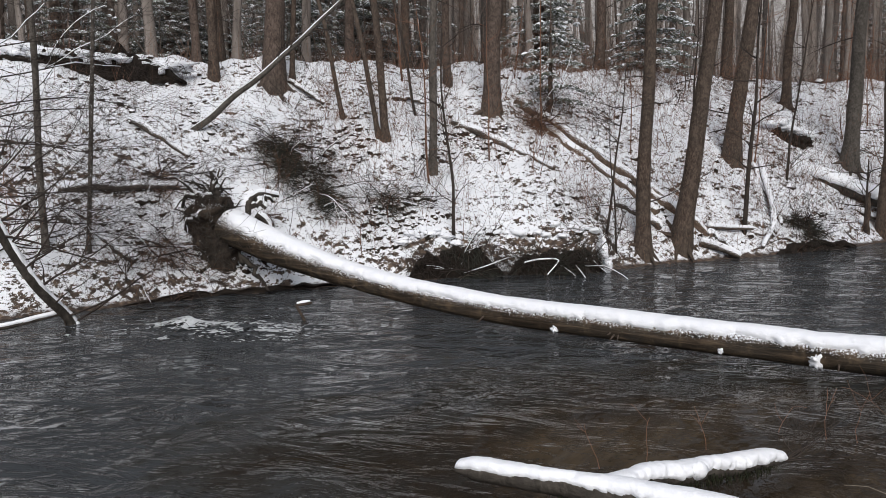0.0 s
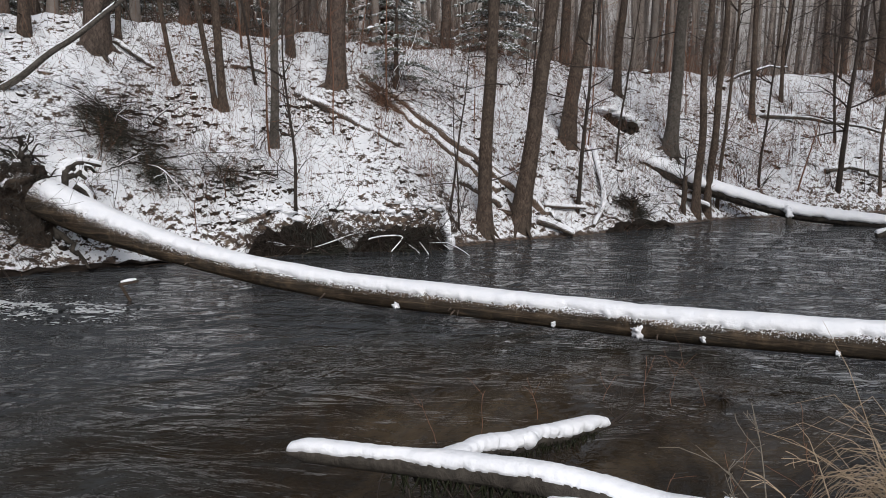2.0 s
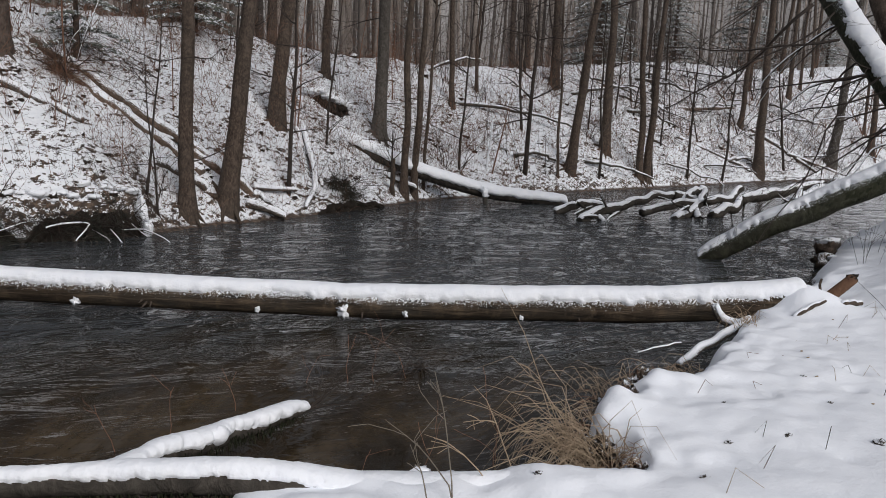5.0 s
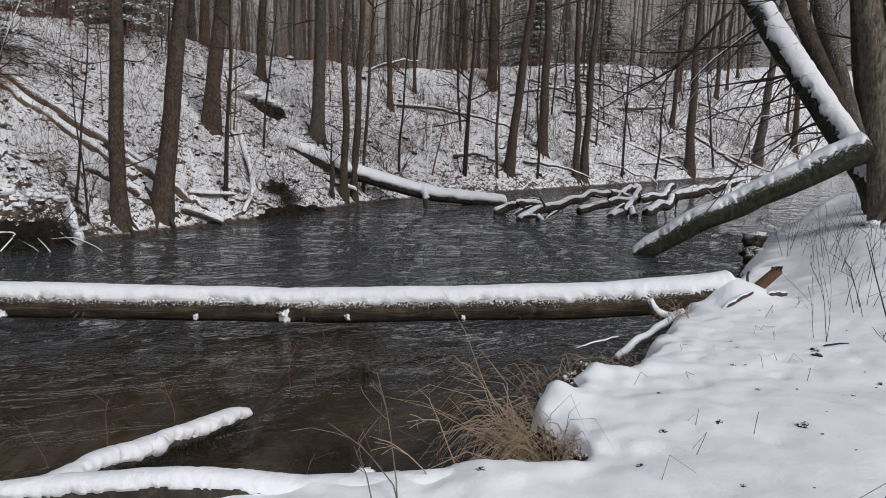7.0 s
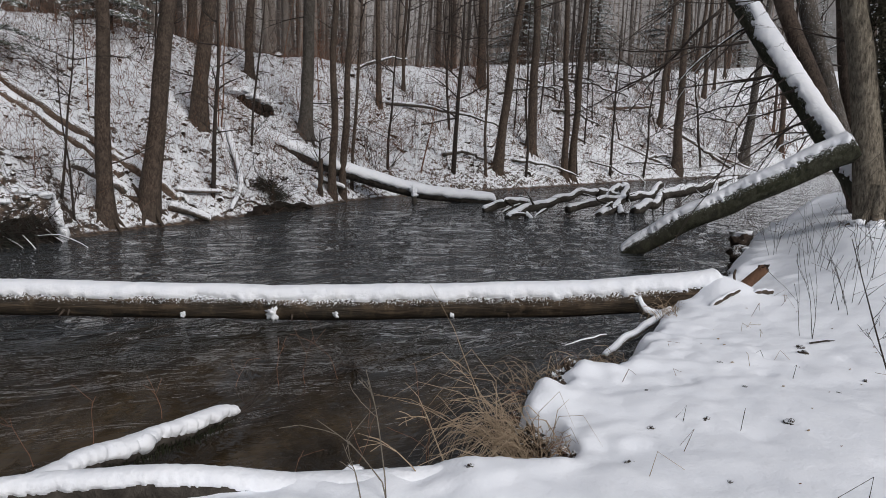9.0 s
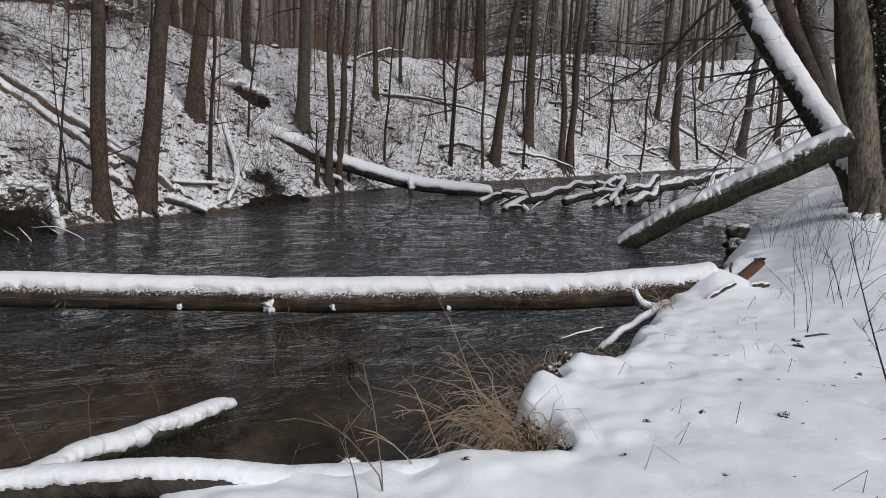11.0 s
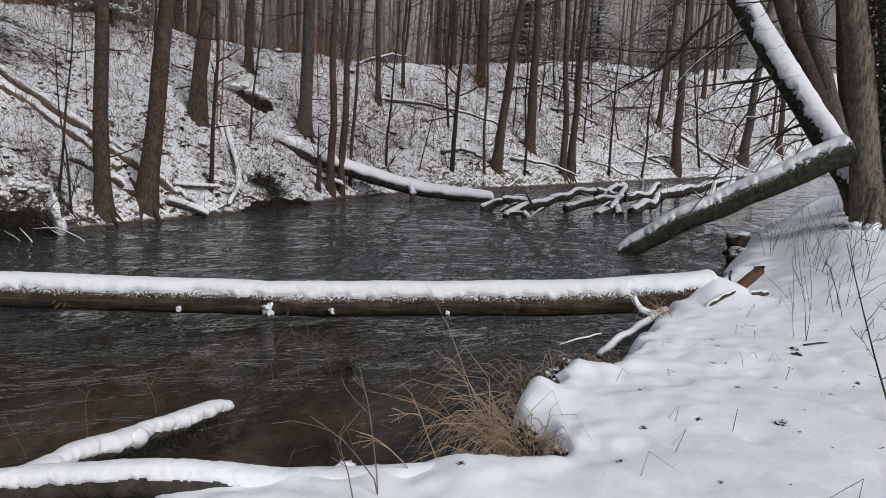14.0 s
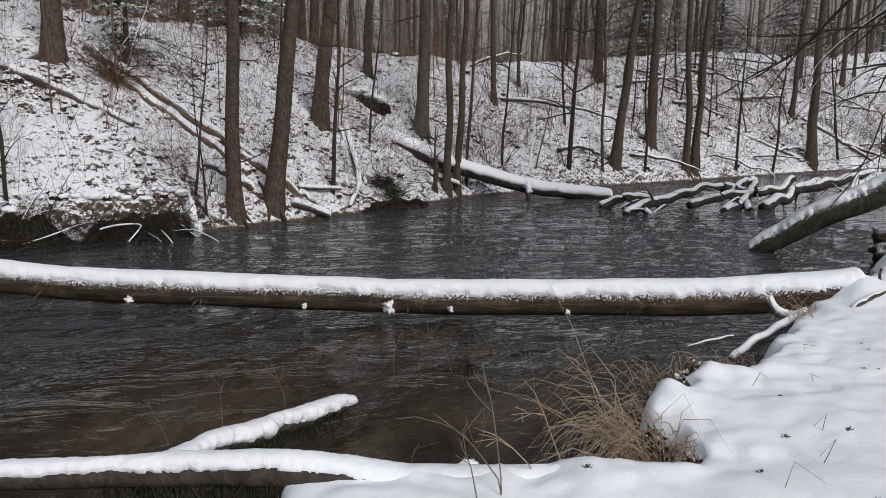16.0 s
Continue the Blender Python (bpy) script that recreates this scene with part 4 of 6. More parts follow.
# ---- the far fallen tree and its snowy boughs in the river ----
far_pts = bend([(7.95, 17.5, 1.55), (8.48, 17.19, 1.42), (9.6, 16.62, 0.93), (10.5, 16.16, 0.60), (11.76, 15.53, 0.25), (12.64, 15.08, 0.14), (13.70, 14.55, 0.05)], 110)
far_log = log("fallen_tree", "long snow-topped fallen tree sliding from the bank into the river", far_pts, taper(0.20, 0.13, 110), WET_BARK, 0.085, 1.6, 16, "fallen tree", 0.1, 2.0, "", 1.0, 0.22)
fo = Vector(far_pts[0])
prop = bend([(11.60, 15.60, 0.42), (11.55, 15.35, 0.26), (11.42, 15.1, -0.1)], 24)
k = part("branch", Geo().tube([p - fo for p in prop], taper(0.085, 0.06, 24), 9, 0.2), WET_BARK, far_log)
for i in range(5):
    part("snow", Geo().lump(prop[3 * i + 2] - fo + Vector((-0.02, -0.05, 0.02)), (0.085, 0.07, 0.085), i * 2.0, 0.7, 10, 14), SNOW, k, "white snow")
log("fallen_branch", "snow-lined branch lying on the slope under the fallen tree", bend([(8.75, 16.9, 0.98), (9.3, 16.4, 0.58), (9.9, 16.0, 0.32)], 40), taper(0.07, 0.04, 40), WET_BARK, 0.05, 1.1, 9, "dead branch", 0.2, 5.0, "", 1.0, 0.3)


def bough(pts, r0, r1, seed, label="dark snow-topped bough of a fallen tree lying in the river"):
    return log("bough", label, pts, taper(r0, r1, len(pts)), WET_BARK, 0.034, 0.75, 10, "bough", 0.25, seed, "boughs lying in the river", 1.0, 0.3)


for a, b, bow, r in (((11.55, 11.75, 0.02), (14.9, 12.0, 0.48), (0, 0, 0.10), 0.085), ((14.9, 12.0, 0.48), (17.6, 12.0, 0.62), (0, 0, -0.25), 0.10), ((13.6, 11.9, 0.1), (15.9, 11.7, 0.35), (0, 0, 0.06), 0.08),
                     ((14.3, 11.5, -0.05), (15.7, 11.8, 0.62), (0.2, 0, -0.1), 0.10), ((15.6, 11.4, 0.02), (19.2, 12.4, 0.50), (0, 0, 0.05), 0.11), ((17.4, 11.9, 0.3), (23.5, 13.2, 0.62), (0, 0, 0.05), 0.12),
                     ((16.5, 10.2, -0.03), (18.9, 11.2, 0.75), (0, 0, -0.1), 0.10), ((18.5, 11.3, 0.25), (26, 13.6, 0.75), (0, 0, 0.05), 0.13), ((19.8, 11.6, 0.15), (31, 14.9, 0.75), (0, 0, 0.1), 0.14),
                     ((15.0, 11.9, 0.35), (16.8, 12.6, 0.55), (0, 0, 0.1), 0.07), ((12.05, 11.6, -0.05), (12.0, 11.9, 0.18), (0, 0, 0), 0.05), ((11.9, 13.0, 0.0), (13.0, 12.6, 0.22), (0, 0, 0.1), 0.08), ((14.9, 11.3, -0.02), (15.3, 11.7, 0.18), (0, 0, 0), 0.07)):
    made = bough(along(a, b, 70, bow, min(0.16, 0.04 * (Vector(b) - Vector(a)).length), a[0] * 3), r * 1.15, r * 0.8, a[1])
    for k in range(2):
        q = Vector(a).lerp(Vector(b), rng.uniform(0.15, 0.95)) - Vector(a)
        t, sn = Geo(), Geo()
        t.sprig(q, (rng.gauss(-0.8, .5), rng.gauss(-0.3, .3), rng.gauss(0.0, .25)), rng.uniform(0.4, 0.9), 0.045, rng, 1, 0.02, 1, sn, 0.14, 8)
        w = part("side_branch", t, WET_BARK, made)
        if sn.v:
            part("snow", sn, SNOW, w, "white snow")

# ---- logs lying on the far slope ----
def on_slope(x, y, up):
    return (x, y, rough_height(x, y) + up)


for (ax, ay), (bx, by), r, sn in (((1.55, 15.9), (4.55, 13.95), 0.16, 0.022), ((1.85, 15.5), (4.0, 13.85), 0.15, 0.022), ((3.9, 14.25), (5.0, 13.75), 0.13, 0.02), ((0.13, 14.89), (2.05, 13.92), 0.11, 0.02), ((3.2, 13.75), (3.95, 13.5), 0.11, 0.04), ((-3.2, 15.2), (-2.4, 14.7), 0.06, 0.02),
                                  ((-1.1, 15.4), (-0.4, 15.3), 0.05, 0.02), ((-5.4, 12.6), (-4.3, 12.3), 0.07, 0.04), ((-5.75, 10.82), (-4.1, 11.7), 0.09, 0.05), ((-5.6, 10.4), (-4.4, 10.2), 0.10, 0.05),
                                  ((6.75, 16.4), (6.75, 14.7), 0.06, 0.03), ((5.0, 13.9), (5.45, 13.5), 0.06, 0.04), ((6.0, 14.2), (7.0, 14.4), 0.05, 0.03), ((3.3, 14.4), (4.2, 14.6), 0.06, 0.03), ((36.3, 24.8), (39.8, 22.8), 0.12, 0.06), ((31.0, 25.0), (37.0, 26.5), 0.15, 0.07),
                                  ((27.5, 22.5), (32.5, 21.8), 0.10, 0.05), ((24.0, 22.0), (28.0, 21.0), 0.09, 0.05), ((38, 23.5), (44, 23.1), 0.10, 0.06)):
    pts = along(on_slope(ax, ay, r * 0.3), on_slope(bx, by, r * 0.3), 60, (0, 0, 0.02), 0.05, ax)
    log("fallen_log", "weathered brown log lying on the snowy slope", pts, taper(r * 0.75, r * 0.55, 60), OLD_WOOD if r > 0.12 else DEAD_WOOD, sn * 0.7, 0.8, 12, "fallen log", 0.15, ax, "logs on the slope", 1.0, 0.4)
# a bare pole leaning up over the slope
pole_pts = along((-4.45, 13.0, 2.45), (-1.6, 12.3, 4.55), 24, (0, 0, -0.08), 0.03)
pole = log("leaning_pole", "long bare pole-like dead trunk leaning over the snowy slope", pole_pts, taper(0.058, 0.022, 24), PALE_BARK, 0.015, 0.8, 8, "dead trunk", 0.1)
for k in range(9):
    p = Vector(pole_pts[12 + k]) - Vector(pole_pts[0])
    part("branch", Geo().sprig(p, (rng.uniform(0, 1), rng.gauss(0, .4), rng.gauss(0.3, .5)), rng.uniform(0.5, 1.3), 0.013, rng, 2, 0.0, 4), TWIG, pole)

# ---- the log and branch in the foreground ----
fore_pts = bend([(0.04, 3.56, 0.342), (0.70, 3.30, 0.335), (1.25, 3.07, 0.315), (1.78, 2.84, 0.20)], 180)
fore = log("log", "half-rotten snow-topped log jutting from the bank over the water", fore_pts, [(0.040 + 0.035 * i / 179) * min(1.0, 0.25 + 0.09 * i) for i in range(180)], WET_BARK, 0.027, 0.95, 14, "log", 0.15, 0.0, "", 1.1, 0.26, 1.4)
fb = Vector(fore_pts[0])
for k in range(14):
    p = Vector(fore_pts[40 + 5 * k]) - fb + Vector((0, -0.03, -0.04))
    part("root", Geo().sprig(p, (rng.gauss(0, .4), rng.gauss(-.2, .3), -1), rng.uniform(0.12, 0.28), 0.006, rng, 1, 0.03, 3), TWIG, fore)
for k in range(7):
    p = Vector(fore_pts[50 + 12 * k]) - fb
    g = Geo()
    for j in range(16):
        g.blade(p + Vector((rng.gauss(0, .04), rng.uniform(-0.06, 0.0), -0.03)), (rng.gauss(0, .3), rng.gauss(0, .3), -1), rng.uniform(0.04, 0.13), 0.006, -0.05, rng)
    tagged(part("hanging_moss", g, MOSS, fore, "dark wet moss"), kind="stuff")
arm_pts = along((0.66, 3.36, 0.27), (1.99, 4.15, 0.11), 130, (0, 0, 0.02), 0.02)
arm = log("branch", "snow-topped mossy branch lying just above the water", arm_pts, [(0.046 - 0.014 * i / 129) * min(1.0, 0.3 + 0.06 * (129 - i)) for i in range(130)], WET_BARK, 0.044, 1.15, 12, "branch", 0.2, 3.0, "", 1.5, 0.36, 1.4)
ab = Vector(arm_pts[0])
part("snow_clump", Geo().lump(Vector((1.33, 3.71, 0.255)) - ab, (0.055, 0.045, 0.05), 3, 0.3), SNOW, arm, "white snow")
for k in range(10):
    p = Vector(arm_pts[30 + 9 * k]) - ab + Vector((0.01, -0.03, -0.02))
    g = Geo()
    for j in range(14):
        g.blade(p + Vector((rng.gauss(0, .04), rng.gauss(0, .02), 0)), (rng.gauss(0, .3), rng.gauss(-0.2, .3), -1), rng.uniform(0.02, 0.05), 0.004, -0.05, rng)
    tagged(part("moss", g, MOSS, arm, "dark wet moss"), kind="stuff")
for k in range(5):
    part("twig", Geo().sprig(Vector(arm_pts[-1]) - ab, (0.8, 0.5 + rng.gauss(0, .3), rng.gauss(0.02, .1)), rng.uniform(0.3, 0.7), 0.006, rng, 2, 0.0, 3), TWIG, arm)

g = Geo()
for k in range(110):
    i = rng.randrange(20, 126)
    d = (arm_pts[i + 2] - arm_pts[i - 2]).normalized()
    p = arm_pts[i] - ab + Vector((d.y, -d.x, 0)).normalized() * 0.045 + Vector((0, 0, rng.uniform(-0.02, 0.01)))
    g.blade(p, (rng.gauss(0, .3), rng.gauss(-.2, .3), -1), rng.uniform(0.015, 0.05), 0.0028, -0.05, rng)
tagged(part("moss_fringe", g, MOSS, arm, "dark wet moss"), kind="stuff")

# ---- the forest behind the crest ----
def behind(x, y):
    """Metres behind the crest of the far bank."""
    crest = 4.0 + 2.6 * float(smooth(12, 42, np.array(x))) + 4.5 * float(smooth(38, 95, np.array(x)))
    return float(side_distance(np.array(x), np.array(y), FAR_EDGE)) - 1.25 * crest


rng = random.Random(11)
for k in range(120):
    a = rng.uniform(radians(-38), radians(72))
    start = 15.5 + 2.0 * max(0, math.degrees(a) - 5) / 12 + (max(0, math.degrees(a) - 45) ** 1.35) * 0.55
    d = start + 1.0 + 13 * rng.random() ** 1.2
    x, y = d * math.sin(a), d * math.cos(a)
    if behind(x, y) < 0.4:
        continue
    tree(x, y, rng.uniform(0.06, 0.17), rng.gauss(0, 0.025), rng.gauss(0, 0.02), rng.uniform(13, 20), rng.choice((BARK, HAZED_BARK, PINE_BARK, HAZED_BARK)),
         "tall bare forest trunk standing behind the crest", 0.8, low=rng.choice((1, 2, 3)), group="forest trees behind the crest", behind_root=False)


def distant_woods():
    g, rng = Geo(), random.Random(3)
    for k in range(900):
        a = rng.uniform(radians(-46), radians(88)) if k % 5 < 4 else rng.uniform(radians(38), radians(88))
        start = 24 + 2.0 * max(0, math.degrees(a) - 5) / 10 + (max(0, math.degrees(a) - 45) ** 1.35) * 0.55
        d = start + 75 * rng.random() ** 1.15
        x, y = d * math.sin(a), d * math.cos(a)
        if behind(x, y) < 2:
            continue
        z, r, t = float(height(x, y)) - 0.3, rng.choice((0.04, 0.06, 0.08, 0.11, 0.15)) * rng.uniform(0.8, 1.2), rng.uniform(14, 22)
        lx, ly = rng.gauss(0, 0.05), rng.gauss(0, 0.04)
        g.tube([(x + lx * h, y + ly * h, z + h) for h in (0, t * 0.3, t * 0.65, t)], [r * 1.2, r, r * 0.7, r * 0.2], 6, close=False)
        for j in range(11):
            h = rng.uniform(0.6, 12)
            q = rng.uniform(0, 6.28)
            p = Vector((x + lx * h, y + ly * h, z + h))
            e = Vector((math.cos(q), math.sin(q), rng.uniform(-0.1, 0.5)))
            g.tube(along(p, p + e * rng.uniform(0.8, 2.8), 3, (0, 0, 0.15)), [0.022, 0.015, 0.006], 3, close=False)
    return tagged(new("distant_woods", g.mesh("distant_woods", HAZED_BARK)), "dense stand of bare grey-brown trunks far behind the bank", "woods", kind="stuff")


distant_woods()


def undergrowth():
    g, rng = Geo(), random.Random(8)
    for k in range(2400):
        a = rng.uniform(radians(-42), radians(80))
        start = 17 + 2.0 * max(0, math.degrees(a) - 5) / 12 + (max(0, math.degrees(a) - 45) ** 1.35) * 0.55
        d = start + 26 * rng.random()
        x, y = d * math.sin(a), d * math.cos(a)
        if behind(x, y) < -0.5:
            continue
        z = float(height(x, y)) - 0.05
        g.sprig((x, y, z), (rng.gauss(0, .25), rng.gauss(0, .25), 1), rng.uniform(0.8, 4.2), rng.uniform(0.007, 0.017), rng, 2, -0.01, 4, None, 0.3, 5)
    return tagged(new("undergrowth", g.mesh("undergrowth", FOREST_TWIG)), "tangled bare brown undergrowth among the forest trunks", "undergrowth", kind="stuff")


undergrowth()


# ---- spruces ----
def spruce_meshes(tall, seed, density=1.0):
    rng, needles, snow = random.Random(seed), Geo(), Geo()
    whorls = int(tall * 3.2)
    for i in range(whorls):
        h = 0.25 + (tall - 0.35) * i / whorls
        reach = (tall - h) * 0.34 + 0.12
        for k in range(int(7 * density) + 2):
            q = rng.uniform(0, 6.28)
            d = Vector((math.cos(q), math.sin(q), 0.15))
            side = Vector((-d.y, d.x, 0))
            p, L = Vector((0, 0, h)), reach * rng.uniform(0.7, 1.1)
            bits = max(3, int(L / 0.16))
            for j in range(1, bits + 1):
                f = j / bits
                c = p + d * L * f + Vector((0, 0, -0.30 * L * f * f))
                wdt = 0.5 * L * (1 - f * 0.75) * 0.55 + 0.05
                for sgn in (-1, 1):
                    e = side * sgn * wdt * rng.uniform(0.6, 1.1) + d * 0.15 * rng.uniform(0.3, 1.3) + Vector((0, 0, -0.06 * rng.random() - 0.03))
                    b = len(needles.v)
                    thick = Vector((0, 0, 0.022))
                    n = d * 0.05
                    needles.v += [c - n + thick, c + n + thick, c + e, c - n - thick, c + n - thick]
                    needles.f += [(b, b + 1, b + 2), (b + 4, b + 3, b + 2), (b, b + 2, b + 3), (b + 1, b + 4, b + 2)]
                    if rng.random() < 0.22:
                        b = len(snow.v)
                        up, mid, d2 = Vector((0, 0, 0.035)), c + e * 0.45, d * 0.55
                        snow.v += [c - d2 * 0.07 + up * .6, mid - d2 * 0.08 + up * 0.6, c + e * 0.85 + up * 0.3, mid + d2 * 0.08 + up * 0.6, c + d2 * 0.07 + up * .6, mid + up * 1.5]
                        snow.f += [(b, b + 1, b + 5), (b + 1, b + 2, b + 5), (b + 2, b + 3, b + 5), (b + 3, b + 4, b + 5), (b + 4, b, b + 5), (b + 4, b + 3, b + 2, b + 1, b)]
    trunk = Geo().tube([(0, 0, -0.1), (0, 0, tall * 0.5), (0, 0, tall * 0.98)], [tall * 0.022 + 0.02, tall * 0.013, 0.008], 8)
    return trunk.mesh("trunk", PINE_BARK), needles.mesh("crown", NEEDLE, False), snow.mesh("snow", SNOW, False)


SPRUCES = [spruce_meshes(2.6, 1), spruce_meshes(4.5, 2), spruce_meshes(7.5, 3, 0.8)]


def spruce(x, y, kind, scale, label="dark green spruce dusted with snow"):
    root = thing("spruce", label, "spruce", (x, y, rough_height(x, y)), "spruces at the forest edge")
    root.scale = (scale, scale, scale)
    root.rotation_euler = (0, 0, x * 7)
    a, b, c = SPRUCES[kind]
    part("trunk", a, None, root)
    crown = part("crown", b, None, root)
    tagged(part("snow", c, None, crown, "white snow on the boughs"), kind="stuff")


for a in (44.5, 50, 55, 60, 65):
    d = 26 + 7 * abs(math.sin(a * 5.3))
    while behind(d * math.sin(radians(a)), d * math.cos(radians(a))) < 2.5 + 2 * abs(math.sin(a * 2.7)) and d < 120:
        d += 1
    spruce(d * math.sin(radians(a)), d * math.cos(radians(a)), 2, 1.1 + 0.3 * math.sin(a * 3.1), "dark snow-dusted spruce deep in the forest")
spruce(2.25, 15.95, 0, 0.95, "small snow-dusted spruce on the upper slope")
spruce(5.2, 19.0, 1, 0.95)
rng = random.Random(21)
for a, b, count in ((-40, -4, 22), (4, 12, 2), (26, 72, 7)):
    for k in range(count):
        q = radians(rng.uniform(a, b))
        d = 18.5 + 11 * rng.random() + (12 if a > 20 else 0) + max(0, math.degrees(q) - 40) * 0.5
        if behind(d * math.sin(q), d * math.cos(q)) > 2:
            spruce(d * math.sin(q), d * math.cos(q), rng.choice((1, 2, 2)), rng.uniform(0.7, 1.25))


# ---- brush and dead grass on the far bank ----
def places(count, seed, x0, x1, s0, s1):
    rs = np.random.RandomState(seed)
    x, y = rs.uniform(x0, x1, count * 14), rs.uniform(7, 32, count * 14)
    s = side_distance(x, y, FAR_EDGE)
    ok = (s > s0) & (s < s1)
    x, y = x[ok][:count], y[ok][:count]
    return x, y, height(x, y), s[ok][:count]


def bank_grass():
    g, rng = Geo(), random.Random(14)
    for count, seed, x0, x1 in ((6500, 1, -8, 14), (2600, 2, 14, 40)):
        for x, y, z, s in zip(*places(count, seed, x0, x1, 0.1, 6.0)):
            if noise.noise((x * 0.45, y * 0.45, 4)) < -0.12 and rng.random() < 0.8 or x < -2.8 and rng.random() < 0.65:
                continue
            z += hummock(x, y, s, -1)
            for j in range(rng.choice((1, 1, 2, 4))):
                g.blade((x + rng.gauss(0, .05), y + rng.gauss(0, .05), z - 0.02), (rng.gauss(0, .55), rng.gauss(-.1, .5), 1), rng.uniform(0.08, 0.42) * (1 if rng.random() < 0.85 else 2), rng.uniform(0.0018, 0.004) * (1 if x < 14 else 1.6), 0.2, rng)
    for count, seed, x0, x1, wide in ((2600, 3, -8, 14, 1.0), (1500, 4, 14, 42, 1.7)):
        for x, y, z, s in zip(*places(count, seed, x0, x1, 0.05, 6.5)):
            if noise.noise((x * 0.5, y * 0.5, 9)) > -0.1 and (x > -2.8 or rng.random() < 0.3):
                g.blade((x, y, z + hummock(x, y, s, -1) - 0.02), (rng.gauss(0, .22), rng.gauss(0, .2), 1), rng.uniform(0.4, 1.3), rng.uniform(0.0022, 0.004) * wide, 0.05, rng)
    tufts = [(x, y, r * 1.7, 26) for x, y, r in FEET]
    for count, seed, x0, x1, q in ((620, 5, -8, 14, 0.16), (620, 6, 12, 46, 0.3)):
        tufts += [(x, y, q, 13) for x, y, z, s in zip(*places(count, seed, x0, x1, 0.1, 6.5)) if noise.noise((x * 0.35, y * 0.35, 21)) > -0.15 and (x > -2.8 or rng.random() < 0.35)]
    for x, y, q, count in tufts:
        for j in range(count):
            u, v = x + rng.gauss(0, q), y + rng.gauss(0, q)
            g.blade((u, v, rough_height(u, v) - 0.02), (rng.gauss(0, .7), rng.gauss(-.2, .6), rng.uniform(0.3, 1)), rng.uniform(0.06, 0.3) * (1 + q), rng.uniform(0.002, 0.0045) * (1 if x < 14 else 1.7), 0.25, rng)
    return tagged(new("bank_grass", g.mesh("bank_grass", RED_TWIG)), "thin brown dead stalks poking through the snow of the far bank", "dead grass", kind="stuff")


bank_grass()


rng = random.Random(77)
X, Y, Z, S = places(26, 12, 14, 48, 0.5, 7.0)
for x, y in zip(X, Y):
    q, L, r = rng.uniform(-0.5, 0.5), rng.uniform(1.5, 5), rng.uniform(0.04, 0.09)
    bx, by = float(x + L * math.cos(q)), float(y + L * math.sin(q) * 0.5)
    log("fallen_branch", "dark dead branch lying on the far snowy slope", along(on_slope(float(x), float(y), 0.05), on_slope(bx, by, rng.uniform(0.1, 0.7)), 12, (0, 0, 0.15), 0.2, x), taper(r, r * 0.4, 12), LOG_BARK, 0.02, 0.7, 7, "dead branch", 0.2, x, "dead branches on the slope")


def brush(x, y, tall, stems, label, mat=TWIG, snowy=False, spread=0.5, seed=0, group="brush on the banks", depth=2, lean=(0, 0), r=0.009, name="shrub", kids=4, wild=0.25):
    rng = random.Random(seed + int(x * 31 + y * 17))
    root = thing(name, label, "shrub", (x, y, rough_height(x, y) - 0.04), group)
    for k in range(stems):
        t, s = Geo(), Geo()
        t.sprig((rng.gauss(0, .08), rng.gauss(0, .08), 0), (rng.gauss(lean[0], spread), rng.gauss(lean[1], spread), 1), tall * rng.uniform(0.6, 1.15), r * rng.uniform(0.7, 1.2), rng, depth, 0.02, kids, s if snowy else None, wild, 7)
        b = part("stem", t, mat, root)
        if s.v:
            part("snow", s, SNOW, b, "white snow")
    return root


rng = random.Random(33)
X, Y, Z, S = places(120, 5, -7.5, 13, 0.3, 5.2)
for i, (x, y) in enumerate(zip(X, Y)):
    if x < -3.2 and i % 3:
        continue
    brush(float(x), float(y), rng.uniform(0.5, 1.5), rng.choice((2, 3, 4)), "bare thin-stemmed bush on the snowy slope", rng.choice((TWIG, RED_TWIG)), seed=i, spread=0.4, r=0.007)
X, Y, Z, S = places(170, 6, 10, 50, 0.3, 7.0)
for i, (x, y) in enumerate(zip(X, Y)):
    brush(float(x), float(y), rng.uniform(0.8, 2.6), rng.choice((2, 3, 4)), "bare thin-stemmed bush on the far bank", rng.choice((TWIG, RED_TWIG)), seed=i, spread=0.45, r=0.013)
# thickets at the water's edge
for x, y, t, n in ((0.6, 11.75, 0.4, 4), (1.5, 11.85, 0.45, 5), (2.0, 11.95, 0.5, 6), (2.3, 12.2, 0.9, 5), (2.8, 12.6, 1.1, 6), (-3.9, 10.3, 0.6, 5), (-4.4, 10.0, 0.7, 4), (7.0, 14.5, 0.6, 9), (7.5, 14.8, 0.7, 9), (6.4, 14.2, 0.5, 6),
                   (5.0, 13.6, 0.6, 6), (-2.6, 12.8, 0.9, 8), (-2.2, 12.5, 0.8, 7), (-2.9, 13.1, 0.9, 7), (1.75, 15.3, 1.2, 8), (2.0, 15.0, 1.0, 7), (7.8, 16.8, 0.9, 8), (11.5, 17.6, 1.4, 9), (12.4, 18.0, 1.4, 9), (13.2, 18.3, 1.3, 8)):
    brush(x, y, t, n, "dense thicket of bare twigs at the edge of the bank", TWIG if x < 11 else RED_TWIG, seed=int(x * 10), spread=0.75, depth=3, r=0.009, kids=4)
